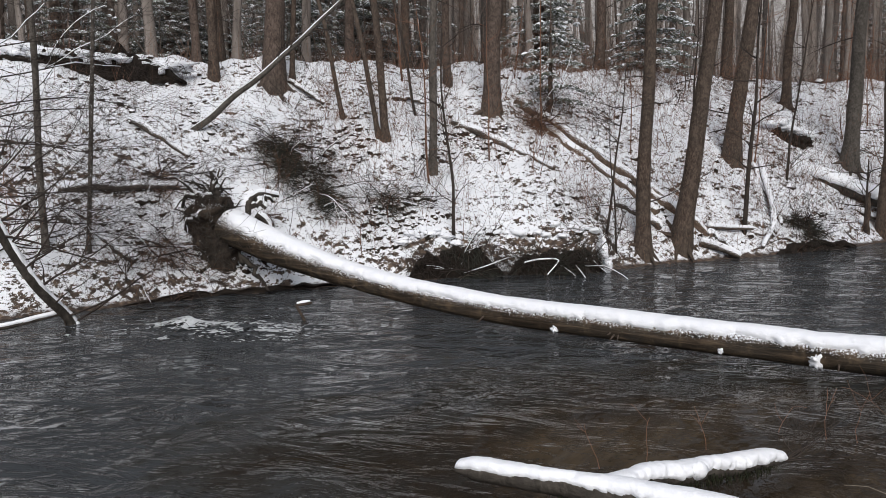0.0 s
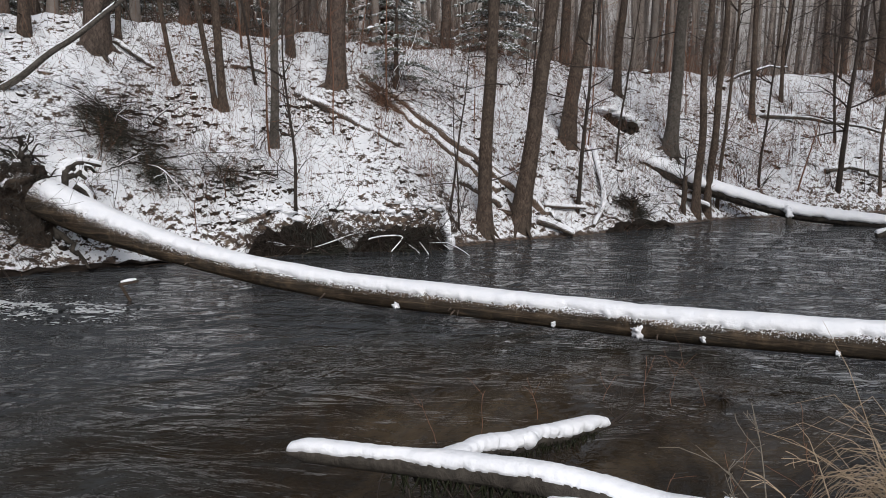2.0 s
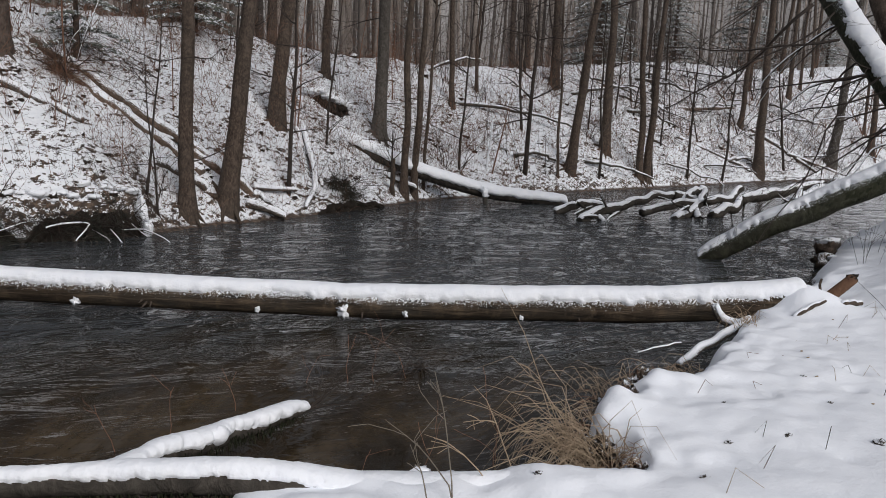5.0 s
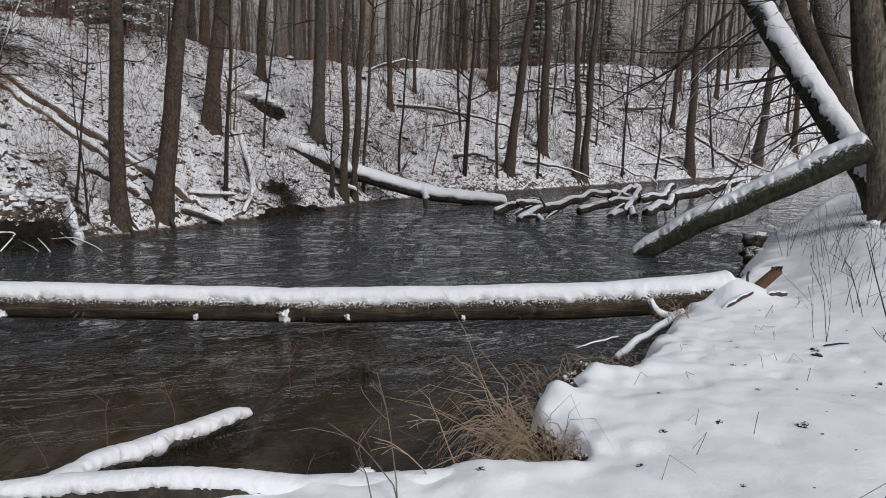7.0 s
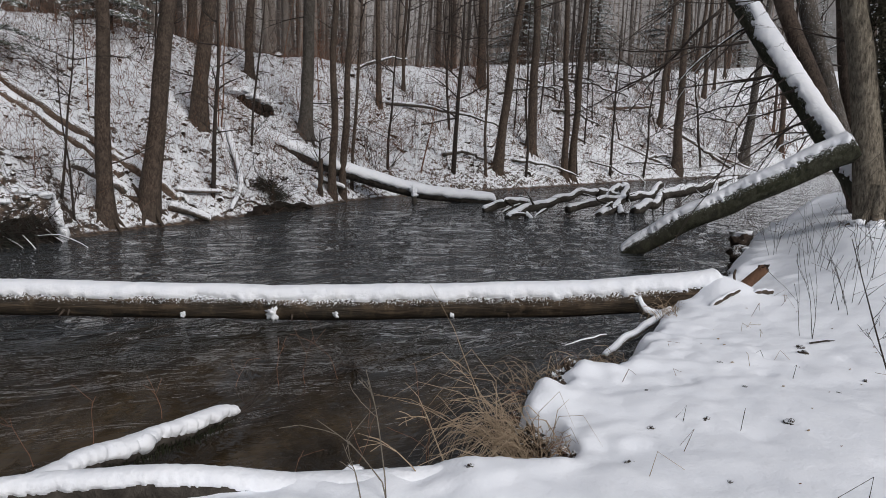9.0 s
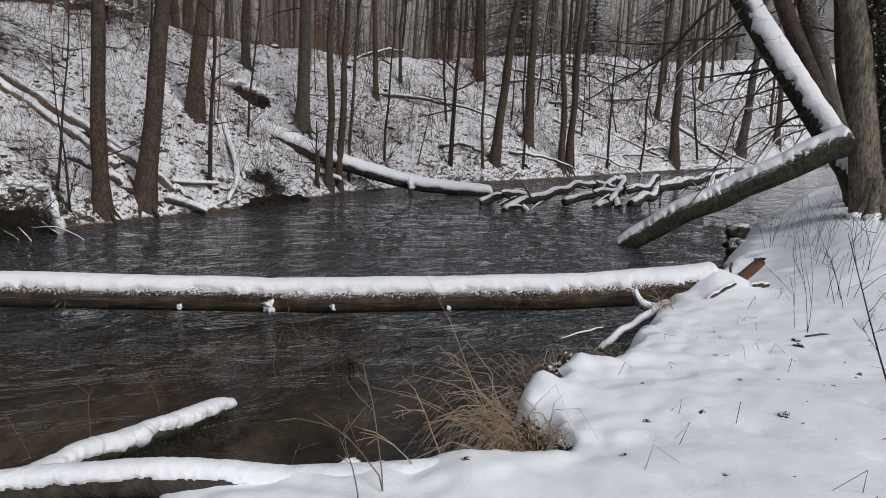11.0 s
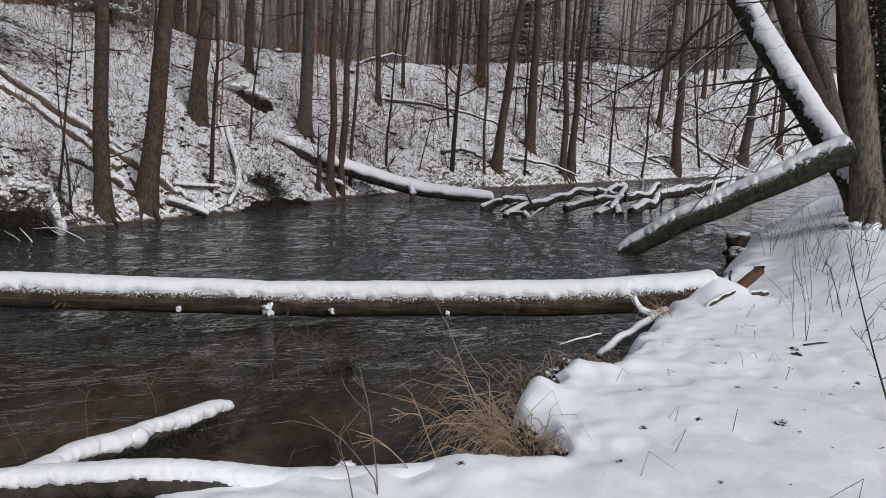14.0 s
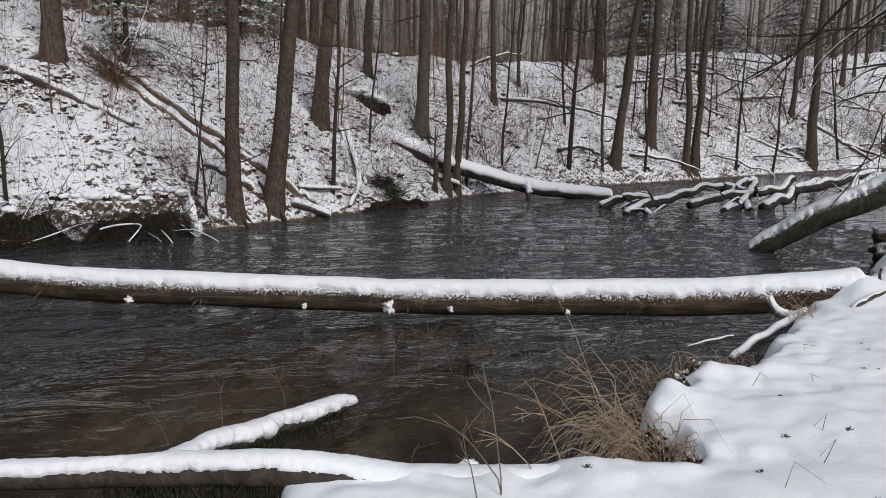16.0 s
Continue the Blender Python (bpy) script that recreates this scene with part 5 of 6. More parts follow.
for i, (x, y, r, t, lx, ly) in enumerate(((0.12, 11.95, 0.03, 3.4, -0.05, 0.0), (5.78, 14.17, 0.05, 4.6, 0.03, -0.01), (2.8, 12.75, 0.025, 3.0, 0.1, 0), (2.95, 12.6, 0.02, 2.6, -0.08, 0), (15.1, 18.05, 0.08, 6.5, 0.02, -0.02), (25.3, 19.95, 0.06, 6, 0, 0),
                                          (9.0, 15.7, 0.04, 1.6, 0.0, 0), (12.2, 17.5, 0.04, 5, 0.05, 0), (-0.6, 15.0, 0.03, 4.0, -0.2, 0), (7.5, 16.2, 0.03, 4.5, 0.1, 0), (4.9, 14.7, 0.03, 4.2, 0.02, 0), (18.9, 18.6, 0.05, 6, -0.05, 0), (28.5, 20.6, 0.06, 6, 0.06, 0), (36, 22.4, 0.07, 7, -0.1, 0.1))):
    sapling(x, y, r, t, lx, ly, "thin dark sapling standing on the river bank", seed=i, twigs=10, reach=1.1 if x < 10 else 1.8)

rng = random.Random(64)
for i in range(34):
    a, d = radians(rng.uniform(53, 66)), rng.uniform(42, 78)
    x, y = d * math.sin(a), d * math.cos(a)
    if float(side_distance(np.array(x), np.array(y), FAR_EDGE)) > 0.6:
        brush(x, y, rng.uniform(1.5, 4.5), rng.choice((3, 4, 5)), "bare thicket on the slope at the bend of the river", rng.choice((TWIG, RED_TWIG)), seed=700 + i, spread=0.5, r=0.03)
        if i % 3 == 0:
            tree(x + 1, y + 0.6, rng.uniform(0.12, 0.24), rng.gauss(0, .04), rng.gauss(0, .03), rng.uniform(12, 17), BARK, "bare tree on the slope at the bend of the river", low=4)
rng = random.Random(91)
X, Y, Z, S = places(22, 41, 14, 44, 0.3, 6.5)
for i, (x, y) in enumerate(zip(X, Y)):
    sapling(float(x), float(y), rng.uniform(0.025, 0.06), rng.uniform(2.5, 6.5), rng.gauss(0, .1), rng.gauss(0, .08), "thin dark sapling on the far snowy slope", seed=60 + i, twigs=9, reach=1.6)
X, Y, Z, S = places(14, 42, -1, 14, 0.4, 5.0)
for i, (x, y) in enumerate(zip(X, Y)):
    sapling(float(x), float(y), rng.uniform(0.012, 0.025), rng.uniform(1.6, 3.6), rng.gauss(0, .1), rng.gauss(0, .08), "thin dark sapling on the snowy slope", RED_TWIG, seed=90 + i, twigs=9, reach=0.9)

def brush_pile(x, y, w, h, label, mat, seed, count=420):
    rng = random.Random(seed)
    root = thing("brush_pile", label, "brush", (x, y, rough_height(x, y)), "brush piles on the slope")
    g, pale = Geo(), Geo()
    for k in range(int(count * 2.2)):
        u, v = rng.gauss(0, w * 0.55), rng.gauss(0, w * 0.4)
        if noise.noise((u * 3 + seed, v * 3, 0)) < -0.12:
            continue
        z = rough_height(x + u, y + v) - root.location.z + 0.75 * rng.random() ** 1.5 * h * max(0.1, 1 - (u * u + v * v) / (w * w * 2))
        into = pale if rng.random() < 0.16 else g
        into.blade((u, v, z), (rng.gauss(0.5, .7), rng.gauss(-.5, .5), rng.gauss(0.05, .4)), rng.uniform(0.1, 0.5), rng.uniform(0.002, 0.0055), rng.uniform(0.1, 0.5), rng)
    tagged(part("brushwood", g, mat, root), kind="stuff")
    tagged(part("pale_twigs", pale, STRAW if mat is RED_TWIG else PALE_TWIG, root, "thin pale dead twigs"), kind="stuff")
    for k in range(14):
        t, sn = Geo(), Geo()
        t.sprig((rng.gauss(0, w * 0.5), rng.gauss(0, w * 0.3), h * rng.uniform(0.2, 0.9)), (rng.gauss(0.3, .7), rng.gauss(-.4, .5), rng.gauss(0.1, .4)), rng.uniform(0.6, 1.5), 0.011, rng, 2, 0.06, 4, sn if k % 4 == 0 else None)
        b = part("branch", t, TWIG, root)
        if sn.v:
            part("snow", sn, SNOW, b, "white snow")
    return root


PALE_TWIG = plain_material("pale_twig", (0.14, 0.12, 0.095), (0.30, 0.26, 0.21), 9)
DARK_BRUSH = plain_material("dead_spruce_brush", (0.028, 0.031, 0.025), (0.085, 0.088, 0.07), 9)
brush_pile(-2.62, 12.7, 0.5, 0.45, "dark heap of fallen spruce boughs on the snowy slope", DARK_BRUSH, 1, 700)
brush_pile(-2.2, 12.3, 0.42, 0.3, "dark heap of fallen spruce boughs on the snowy slope", DARK_BRUSH, 2, 450)
brush_pile(-3.0, 13.0, 0.4, 0.3, "dark tangle of dead boughs on the snowy slope", DARK_BRUSH, 3, 350)
brush_pile(-0.9, 12.7, 0.45, 0.12, "low dark patch of dead leaves and twigs on the slope", DARK_BRUSH, 4, 350)
brush_pile(-4.6, 11.6, 0.35, 0.25, "reddish-brown heap of dead twigs under the boughs", RED_TWIG, 5, 140)
brush_pile(-4.0, 10.35, 0.4, 0.3, "brown thicket of dead stems at the water's edge", RED_TWIG, 6, 130)
brush_pile(7.2, 14.75, 0.35, 0.25, "dark heap of drifted twigs at the water's edge", DARK_BRUSH, 7, 350)
brush_pile(2.0, 15.3, 0.4, 0.3, "brown tangle of dead stems on the upper slope", RED_TWIG, 8, 350)
brush_pile(0.5, 11.72, 0.45, 0.12, "dark twigs hanging over the undercut bank", DARK_BRUSH, 9, 140)
brush_pile(1.95, 11.98, 0.5, 0.2, "brown dead grass and twigs hanging over the undercut bank", DARK_BRUSH, 10, 200)
pale_stick = log("dead_sapling", "thin pale dead sapling standing on the far slope", along(on_slope(13.35, 17.75, -0.1), (13.45, 17.65, rough_height(13.35, 17.75) + 1.5), 8, (0, 0, 0), 0.03), taper(0.035, 0.025, 8), SNOW, 0, 1, 7, "dead sapling")
dark_post = log("dead_stump", "short dark broken stem at the water's edge", along(on_slope(9.05, 15.72, -0.1), (9.05, 15.7, rough_height(9.05, 15.72) + 0.85), 8, (0, 0, 0), 0.04), taper(0.06, 0.04, 8), BARK, 0, 1, 8, "dead stump")

def clod_material():
    m, n, l, b = material("snow_topped_clods", 0.9, spec=0.15)
    v = coords(n, l, space="World")
    up = n.new("ShaderNodeSeparateXYZ")
    l.new(n.new("ShaderNodeNewGeometry").outputs["Normal"], up.inputs[0])
    rough, tone = grain(n, l, v, 22, 5, 0.7), grain(n, l, v, 9, 4, 0.6)
    lie = sums(n, l, "ADD", up.outputs["Z"], sums(n, l, "MULTIPLY", rough, 1.1))
    soil = ramp(n, l, tone, [(0.3, (0.012, 0.010, 0.009)), (0.7, (0.06, 0.045, 0.034))])
    l.new(blend(n, l, ramp(n, l, lie, [(0.90, (0, 0, 0)), (0.98, (1, 1, 1))]), soil, (0.88, 0.89, 0.92)), b.inputs["Base Color"])
    bump(n, l, b, [(rough, 0.6, 0.02)])
    return m


CLOD = clod_material()


def clods():
    g, rng = Geo(), random.Random(61)
    for count, seed, x0, x1, s0, s1 in ((1300, 71, -3.0, 1.2, 0.3, 3.6), (330, 72, 1.2, 9.0, 0.2, 5.5), (300, 73, -7.5, -3.0, 0.3, 6.0), (260, 74, 10, 40, 0.3, 6.5)):
        for x, y, z, q in zip(*places(count, seed, x0, x1, s0, s1)):
            if noise.noise((x * 0.8, y * 0.8, 30)) < -0.05 + 0.2 * rng.random():
                continue
            w = rng.uniform(0.025, 0.075) * (1.5 if x > 10 else 1)
            g.lump((x, y, rough_height(x, y) - 0.15 * w), (w * rng.uniform(0.8, 1.2), w * 1.3, w * rng.uniform(0.7, 1.1)), x * 7 + y, 0.9, 6, 9)
    return tagged(new("turf_clods", g.mesh("turf_clods", CLOD)), "dark clods of soil and turf under snow on the slope", "clods", kind="stuff")


clods()


# ---- bare earth: undercut bank, slipped soil, torn crest ----
def earth_face(name, label, a, b, h, seed, lean=0.25, bulge=0.12, edge=None, ragged=0.6):
    """A ragged face of bare soil from a to b, with its top drawn back into the bank."""
    g, cols, rows = Geo(), 90, 9
    a, b = Vector(a), Vector(b)
    u = (b - a).normalized()
    back = Vector((-u.y, u.x, 0))
    for i in range(cols):
        k = i / (cols - 1)
        p = a.lerp(b, k)
        if edge:
            p.y = float(np.interp(p.x, [q[0] for q in edge], [q[1] for q in edge]))
        top = h * (1 + ragged * (noise.noise((k * 5, seed, 0)) + 0.5 * noise.noise((k * 19, seed, 3)))) * min(1, 4 * k + 0.1, 4 * (1 - k) + 0.1)
        for j in range(rows + 2):
            v = min(1, j / (rows - 1))
            out = bulge * (noise.noise((k * 12 + seed, v * 3, 1)) + 0.6 * noise.noise((k * 33 + seed, v * 8, 5))) + lean * v * top - 0.05
            deep = 0.14 * (j - rows + 1) if j >= rows else 0
            g.v.append(p + back * (out + deep) + Vector((0, 0, top * v - 0.04 * (j >= rows))) - a)
    n = rows + 2
    for i in range(cols - 1):
        for j in range(n - 1):
            q = i * n + j
            g.f.append((q, q + n, q + n + 1, q + 1))
    root = thing(name, label, "bare earth", a)
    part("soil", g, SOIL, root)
    return root


def fringe(root, a, b, top, count, seed):
    """Roots, dead grass and twigs that hang down over a bare face."""
    q, dark, brown = random.Random(seed), Geo(), Geo()
    for k in range(count):
        x = q.uniform(a[0], b[0])
        y = float(np.interp(x, [p[0] for p in FAR_EDGE], [p[1] for p in FAR_EDGE])) + q.uniform(-0.12, 0.16)
        into = brown if noise.noise((x * 1.3, seed, 0)) + q.uniform(-.4, .4) > 0.2 else dark
        into.blade(Vector((x, y, q.uniform(0.08, top))) - root.location, (q.gauss(0.1, .6), q.gauss(-.5, .35), q.gauss(-.1, .7)), q.uniform(0.1, 0.45), q.uniform(0.002, 0.005), q.uniform(0.1, 0.6), q)
    tagged(part("hanging_root", dark, TWIG, root, "dark hanging roots and twigs"), kind="stuff")
    tagged(part("dead_grass", brown, DARK_BRUSH, root, "dark brown dead grass"), kind="stuff")


rng = random.Random(4)
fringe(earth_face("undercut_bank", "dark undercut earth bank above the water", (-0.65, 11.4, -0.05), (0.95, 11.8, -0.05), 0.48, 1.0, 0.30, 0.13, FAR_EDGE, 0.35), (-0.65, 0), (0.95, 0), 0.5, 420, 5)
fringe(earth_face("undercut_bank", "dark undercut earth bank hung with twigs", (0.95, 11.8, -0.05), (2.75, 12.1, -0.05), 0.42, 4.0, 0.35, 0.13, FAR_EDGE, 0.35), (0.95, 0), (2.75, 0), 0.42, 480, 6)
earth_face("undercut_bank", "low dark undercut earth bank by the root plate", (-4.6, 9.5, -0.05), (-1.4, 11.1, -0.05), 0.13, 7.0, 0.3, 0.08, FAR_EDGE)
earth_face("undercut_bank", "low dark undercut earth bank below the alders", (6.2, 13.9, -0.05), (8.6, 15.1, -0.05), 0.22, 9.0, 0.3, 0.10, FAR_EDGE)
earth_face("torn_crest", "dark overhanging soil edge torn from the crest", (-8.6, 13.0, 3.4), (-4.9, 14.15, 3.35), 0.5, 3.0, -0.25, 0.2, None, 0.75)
# raised dark soil lumps stand in for the shade inside a concave hollow
hollow = thing("soil_shade_lumps", "dark soil lumps standing in for a shaded hollow above the fallen tree", "bare earth", (8.45, 18.15, rough_height(8.45, 18.15)))
for i in range(34):
    q, f = rng.uniform(0, 6.28), rng.random() ** 0.5
    u, v = 0.05 + 0.42 * f * math.cos(q), 0.16 * f * math.sin(q)
    w = rng.uniform(0.05, 0.10)
    part("soil", Geo().lump((u, v, rough_height(8.45 + u, 18.15 + v) - hollow.location.z + rng.uniform(0.0, 0.14)), (w * 1.2, w, w), i * 2.3, 0.9, 8, 12), SOIL, hollow)
for i in range(9):
    u = -0.62 + 0.15 * i
    part("snow", Geo().lump((u, 0.22 + rng.uniform(-.05, .05), rough_height(8.45 + u, 18.4) - hollow.location.z + 0.16 + 0.12 * math.exp(-(u / 0.4) ** 2)), (rng.uniform(0.13, 0.2), 0.16, rng.uniform(0.06, 0.1)), i * 1.7, 0.7, 10, 14), SNOW, hollow, "white snow lip")
for i in range(16):
    part("root", Geo().sprig((rng.uniform(-.6, .6), 0.05, 0.14 + rng.uniform(-.05, .1)), (rng.gauss(0.2, .5), rng.gauss(-.6, .3), rng.gauss(-.2, .5)), rng.uniform(0.2, 0.5), 0.008, rng, 1, 0.1, 3), TWIG, hollow, "thin dark hanging roots")
# branches on the lower slope, snow lying along them
for name, label, pts, r in (("fallen_branch", "pale snow-covered branch running down the bank to the water", [(7.0, 16.5, 1.80), (6.72, 15.3, 1.10), (6.50, 14.5, 0.55), (6.05, 13.9, 0.15)], 0.06), ("fallen_branch", "dark branch with snow lying near the water", [(5.0, 13.95, 0.55), (5.4, 14.0, 0.52), (5.95, 14.15, 0.48)], 0.05),
                            ("fallen_branch", "short snow-topped log end at the water's edge", [(4.7, 13.5, 0.30), (5.05, 13.45, 0.2), (5.4, 13.4, 0.06)], 0.075),
                            ("fallen_branch", "pale crooked branch in the undercut bank", [(1.25, 11.66, 0.22), (1.5, 11.66, 0.27), (1.8, 11.72, 0.24), (1.62, 11.62, 0.02)], 0.010)):
    log(name, label, bend(pts, 60), taper(r, r * 0.6, 60), DEAD_WOOD, r * 0.45, 0.85, 9, "dead branch", 0.25, r * 50, "branches on the lower bank", 1.0, 0.35)
snow_tongue = thing("snow_tongue", "tongue of white snow reaching down to the water", "snow", (2.62, 12.2, 0.3))
part("snow", Geo().lump((0.0, 0.02, 0.06), (0.085, 0.2, 0.24), 1.3, 0.5, 18, 22), SNOW, snow_tongue)
part("snow", Geo().lump((0.05, -0.2, -0.18), (0.07, 0.12, 0.12), 2.6, 0.5, 14, 18), SNOW, snow_tongue)
for k in range(24):
    x = -0.7 + 3.2 * k / 23 + rng.uniform(-.03, .03)
    y = float(np.interp(x, [q[0] for q in FAR_EDGE], [q[1] for q in FAR_EDGE])) + rng.uniform(0.24, 0.42)
    brow = thing("snow_clump", "knob of snow lying on the brow of the undercut bank", "snow", (x, y, rough_height(x, y)), "snow on the undercut bank")
    w = rng.uniform(0.04, 0.11)
    part("snow", Geo().lump((0, 0, 0.01), (w * 1.3, w, w * 0.6), k * 2.1, 0.8, 8, 12), SNOW, brow)
earth_face("soil_slip", "dark patch of bare earth on the slope", (-5.9, 13.0, 2.6), (-4.5, 13.5, 2.75), 0.25, 12.0, 0.9, 0.12)
snow_brow = thing("snow_brow", "rounded white snow lying over the torn crest", "snow", (-7.6, 13.6, 3.95))
for i in range(16):
    part("snow", Geo().lump((-1.0 + 0.24 * i, -0.58 + 0.075 * i + rng.uniform(-.12, .05), 0.02 - 0.014 * i + rng.uniform(-.12, .03)), (rng.uniform(0.14, 0.26), 0.24, rng.uniform(0.05, 0.12)), i * 3.1, 1.1, 10, 14), SNOW, snow_brow)
    t = Geo()
    for k in range(9):
        t.sprig((-1.0 + 0.24 * i + rng.uniform(-.12, .12), -0.72 + 0.075 * i, -0.06 - 0.014 * i), (rng.gauss(0.2, .6), rng.gauss(-.6, .3), rng.gauss(-.3, .5)), rng.uniform(0.15, 0.5), 0.006, rng, 1, 0.1, 3)
    part("root", t, TWIG, snow_brow, "thin dark roots hanging from the brow")

# ---- dead boughs hanging over the water on the far side ----
def hanging_bough(base, aim, length, r, seed, label, snowy=True, droop=0.03, depth=3, kids=5):
    rng = random.Random(seed)
    root = thing("hanging_bough", label, "bough", base, "boughs hanging over the water")
    t, s = Geo(), Geo()
    t.sprig((0, 0, 0), aim, length, r, rng, depth, droop, kids, s if snowy else None, 0.34, 10)
    k = part("wood", t, TWIG, root)
    if s.v:
        part("snow", s, SNOW, k, "white snow")
    return root


crook = bend([(-4.46, 8.52, -0.08), (-4.50, 8.46, 0.10), (-4.68, 8.15, 0.55), (-4.87, 7.92, 1.15), (-4.98, 7.75, 1.75), (-5.2, 7.5, 2.5)], 70)
dark_bough = log("hanging_bough", "dark crooked dead bough rising from the water", crook, taper(0.058, 0.03, 70), WET_BARK, 0.022, 0.7, 10, "bough", 0.25, 3.0, "boughs hanging over the water", 1.0, 0.4)
for k in range(16):
    q = random.Random(880 + k)
    part("branch", Geo().sprig(crook[8 + 3 * k] - crook[0], (q.gauss(0.5, .6), q.gauss(0.3, .4), q.gauss(0.45, .45)), q.uniform(0.7, 1.7), 0.014, q, 2, 0.0, 4, None, 0.2, 8), TWIG, dark_bough)
log("hanging_bough", "thin snow-lined bough lying low over the water", bend([(-5.6, 7.9, 0.03), (-5.07, 8.08, 0.06), (-4.7, 8.35, 0.12), (-4.5, 8.5, 0.16)], 40), taper(0.03, 0.02, 40), WET_BARK, 0.02, 0.9, 8, "bough", 0.2, 7.0, "boughs hanging over the water", 1.0, 0.3)
for i, (b, aim, L, r) in enumerate((((-6.6, 9.6, 1.6), (1, 0.1, 0.05), 2.7, 0.03), ((-6.6, 9.5, 2.3), (1, 0.1, 0.15), 2.8, 0.03), ((-6.7, 9.4, 1.1), (1, 0.0, -0.05), 2.6, 0.03), ((-6.4, 9.5, 2.9), (1, 0.15, 0.3), 2.4, 0.025), ((-6.3, 9.7, 0.8), (1, 0.25, 0.25), 2.3, 0.025),
                                   ((-6.3, 9.4, 1.4), (1, 0.3, 0.2), 2.2, 0.02), ((-6.3, 9.3, 2.5), (1, 0.25, -0.1), 2.3, 0.02), ((-6.0, 9.2, 0.9), (1, 0.2, 0.1), 2.0, 0.02), ((-6.0, 9.5, 3.3), (1, 0.1, 0.0), 2.2, 0.02), ((-6.8, 9.7, 3.2), (1, 0.0, -0.1), 2.4, 0.025), ((-6.2, 9.3, 0.6), (1, 0.35, -0.05), 2.6, 0.028), ((-6.5, 9.2, 1.9), (0.9, -0.1, 0.4), 2.4, 0.022))):
    hanging_bough(b, aim, L, r * 0.5, 10 + i, "twiggy bare bough lightly lined with snow", i % 3 == 0, 0.02)
for i in range(14):
    q = random.Random(300 + i)
    hanging_bough((-6.6 + q.uniform(0, .6), 9.2 + q.uniform(-.3, .4), q.uniform(0.5, 3.6)), (1, q.gauss(0.1, .15), q.gauss(0.05, .25)), q.uniform(2.4, 3.6), 0.012, 40 + i, "slender dark bough with long fine twigs", False, 0.01)
tree(-6.7, 9.6, 0.14, 0.02, 0, 11, BARK, "dark alder at the bank with low twiggy boughs", low=5)
tree(-5.39, 9.75, 0.058, 0.012, 0, 8, PALE_BARK, "slim grey tree behind the hanging boughs", low=6, snowy=True)
tree(-4.96, 9.95, 0.04, 0.07, 0.04, 6, IVY_BARK, "thin snow-lined tree behind the hanging boughs", low=5, snowy=True)

# ---- in the river ----
stick = log("stick", "short snow-topped stick standing out of the river", along((-1.62, 8.55, -0.15), (-1.78, 8.45, 0.22), 8, (0, 0, 0)), taper(0.022, 0.016, 8), BARK, 0.0, 1.1, 8, "stick")
part("branch", Geo().tube(along((-0.16, -0.09, 0.36), (0.02, -0.02, 0.38), 5), [0.02, 0.02, 0.018, 0.016, 0.01], 8), BARK, stick)
for k in range(4):
    part("twig", Geo().sprig((-0.1, -0.06, 0.2 + 0.05 * k), (rng.gauss(0, .7), rng.gauss(0, .7), rng.gauss(0, .4)), 0.22, 0.007, rng, 1, 0.05, 2), WET_BARK, stick)
part("snow", Geo().cap(along((-0.15, -0.085, 0.36), (0.0, -0.03, 0.38), 7), [0.026] * 7, 0.016, 0.8), SNOW, stick, "white snow")


def foam():
    """Broken white water: a lacy sheet that lies on the surface and piles up over the sunken branch."""
    g, nx, ny = Geo(), 260, 120
    for i in range(nx):
        for j in range(ny):
            x, y = -4.4 + 3.1 * i / (nx - 1), 7.5 + 1.3 * j / (ny - 1)
            mid = 8.42 - 0.26 * (x + 3.75)
            heap = math.exp(-((x + 3.0) / 0.22) ** 2 - ((y - mid) / 0.10) ** 2)
            lift = 0.05 * math.exp(-((x + 2.6) / 1.2) ** 2 - ((y - 8.2) / 0.5) ** 2)
            g.v.append(Vector((x, y, 0.014 + lift + 0.09 * heap + 0.012 * noise.noise((x * 14, y * 22, 0)))))
    for i in range(nx - 1):
        for j in range(ny - 1):
            c = g.v[i * ny + j]
            mid = 8.42 - 0.26 * (c.x + 3.75)
            body = math.exp(-((c.x + 2.6) / 0.95) ** 4 - ((c.y - mid) / (0.15 + 0.07 * (c.x + 4.4))) ** 2)
            lace = 0.8 * noise.noise((c.x * 2.5, c.y * 8, 2)) + 0.9 * noise.noise((c.x * 8, c.y * 28, 5)) + 0.8 * noise.noise((c.x * 24, c.y * 70, 8))
            core = math.exp(-((c.x + 3.0) / 0.25) ** 2 - ((c.y - mid) / 0.10) ** 2)
            if body * 0.72 + 0.45 * core + 0.75 * lace > 0.58:
                q = i * ny + j
                g.f.append((q, q + ny, q + ny + 1, q + 1))
    return tagged(new("foam", g.mesh("foam", FOAM)), "white broken foam on the river below the stick", "foam", kind="stuff")


foam()
lump = thing("drift", "dark clump of twigs drifted on to a sunken branch", "driftwood", (3.19, 4.76, 0.02))
rng = random.Random(9)
for k in range(12):
    part("twig", Geo().sprig((0, 0, 0), (rng.gauss(0, 1), rng.gauss(0, 1), abs(rng.gauss(0.2, .4))), rng.uniform(0.08, 0.2), 0.006, rng, 1, 0.0, 3), TWIG, lump)
sunken = thing("sunken_branch", "thin dark branch lying in the shallow water", "branch", (2.1, 4.2, 0.03))
for k in range(7):
    part("twig", Geo().sprig((0.14 * k, 0.08 * k, 0), (0.85, 0.45 + rng.gauss(0, .2), rng.gauss(0.03, .06)), rng.uniform(0.25, 0.5), 0.006, rng, 1, 0.0, 3), TWIG, sunken)
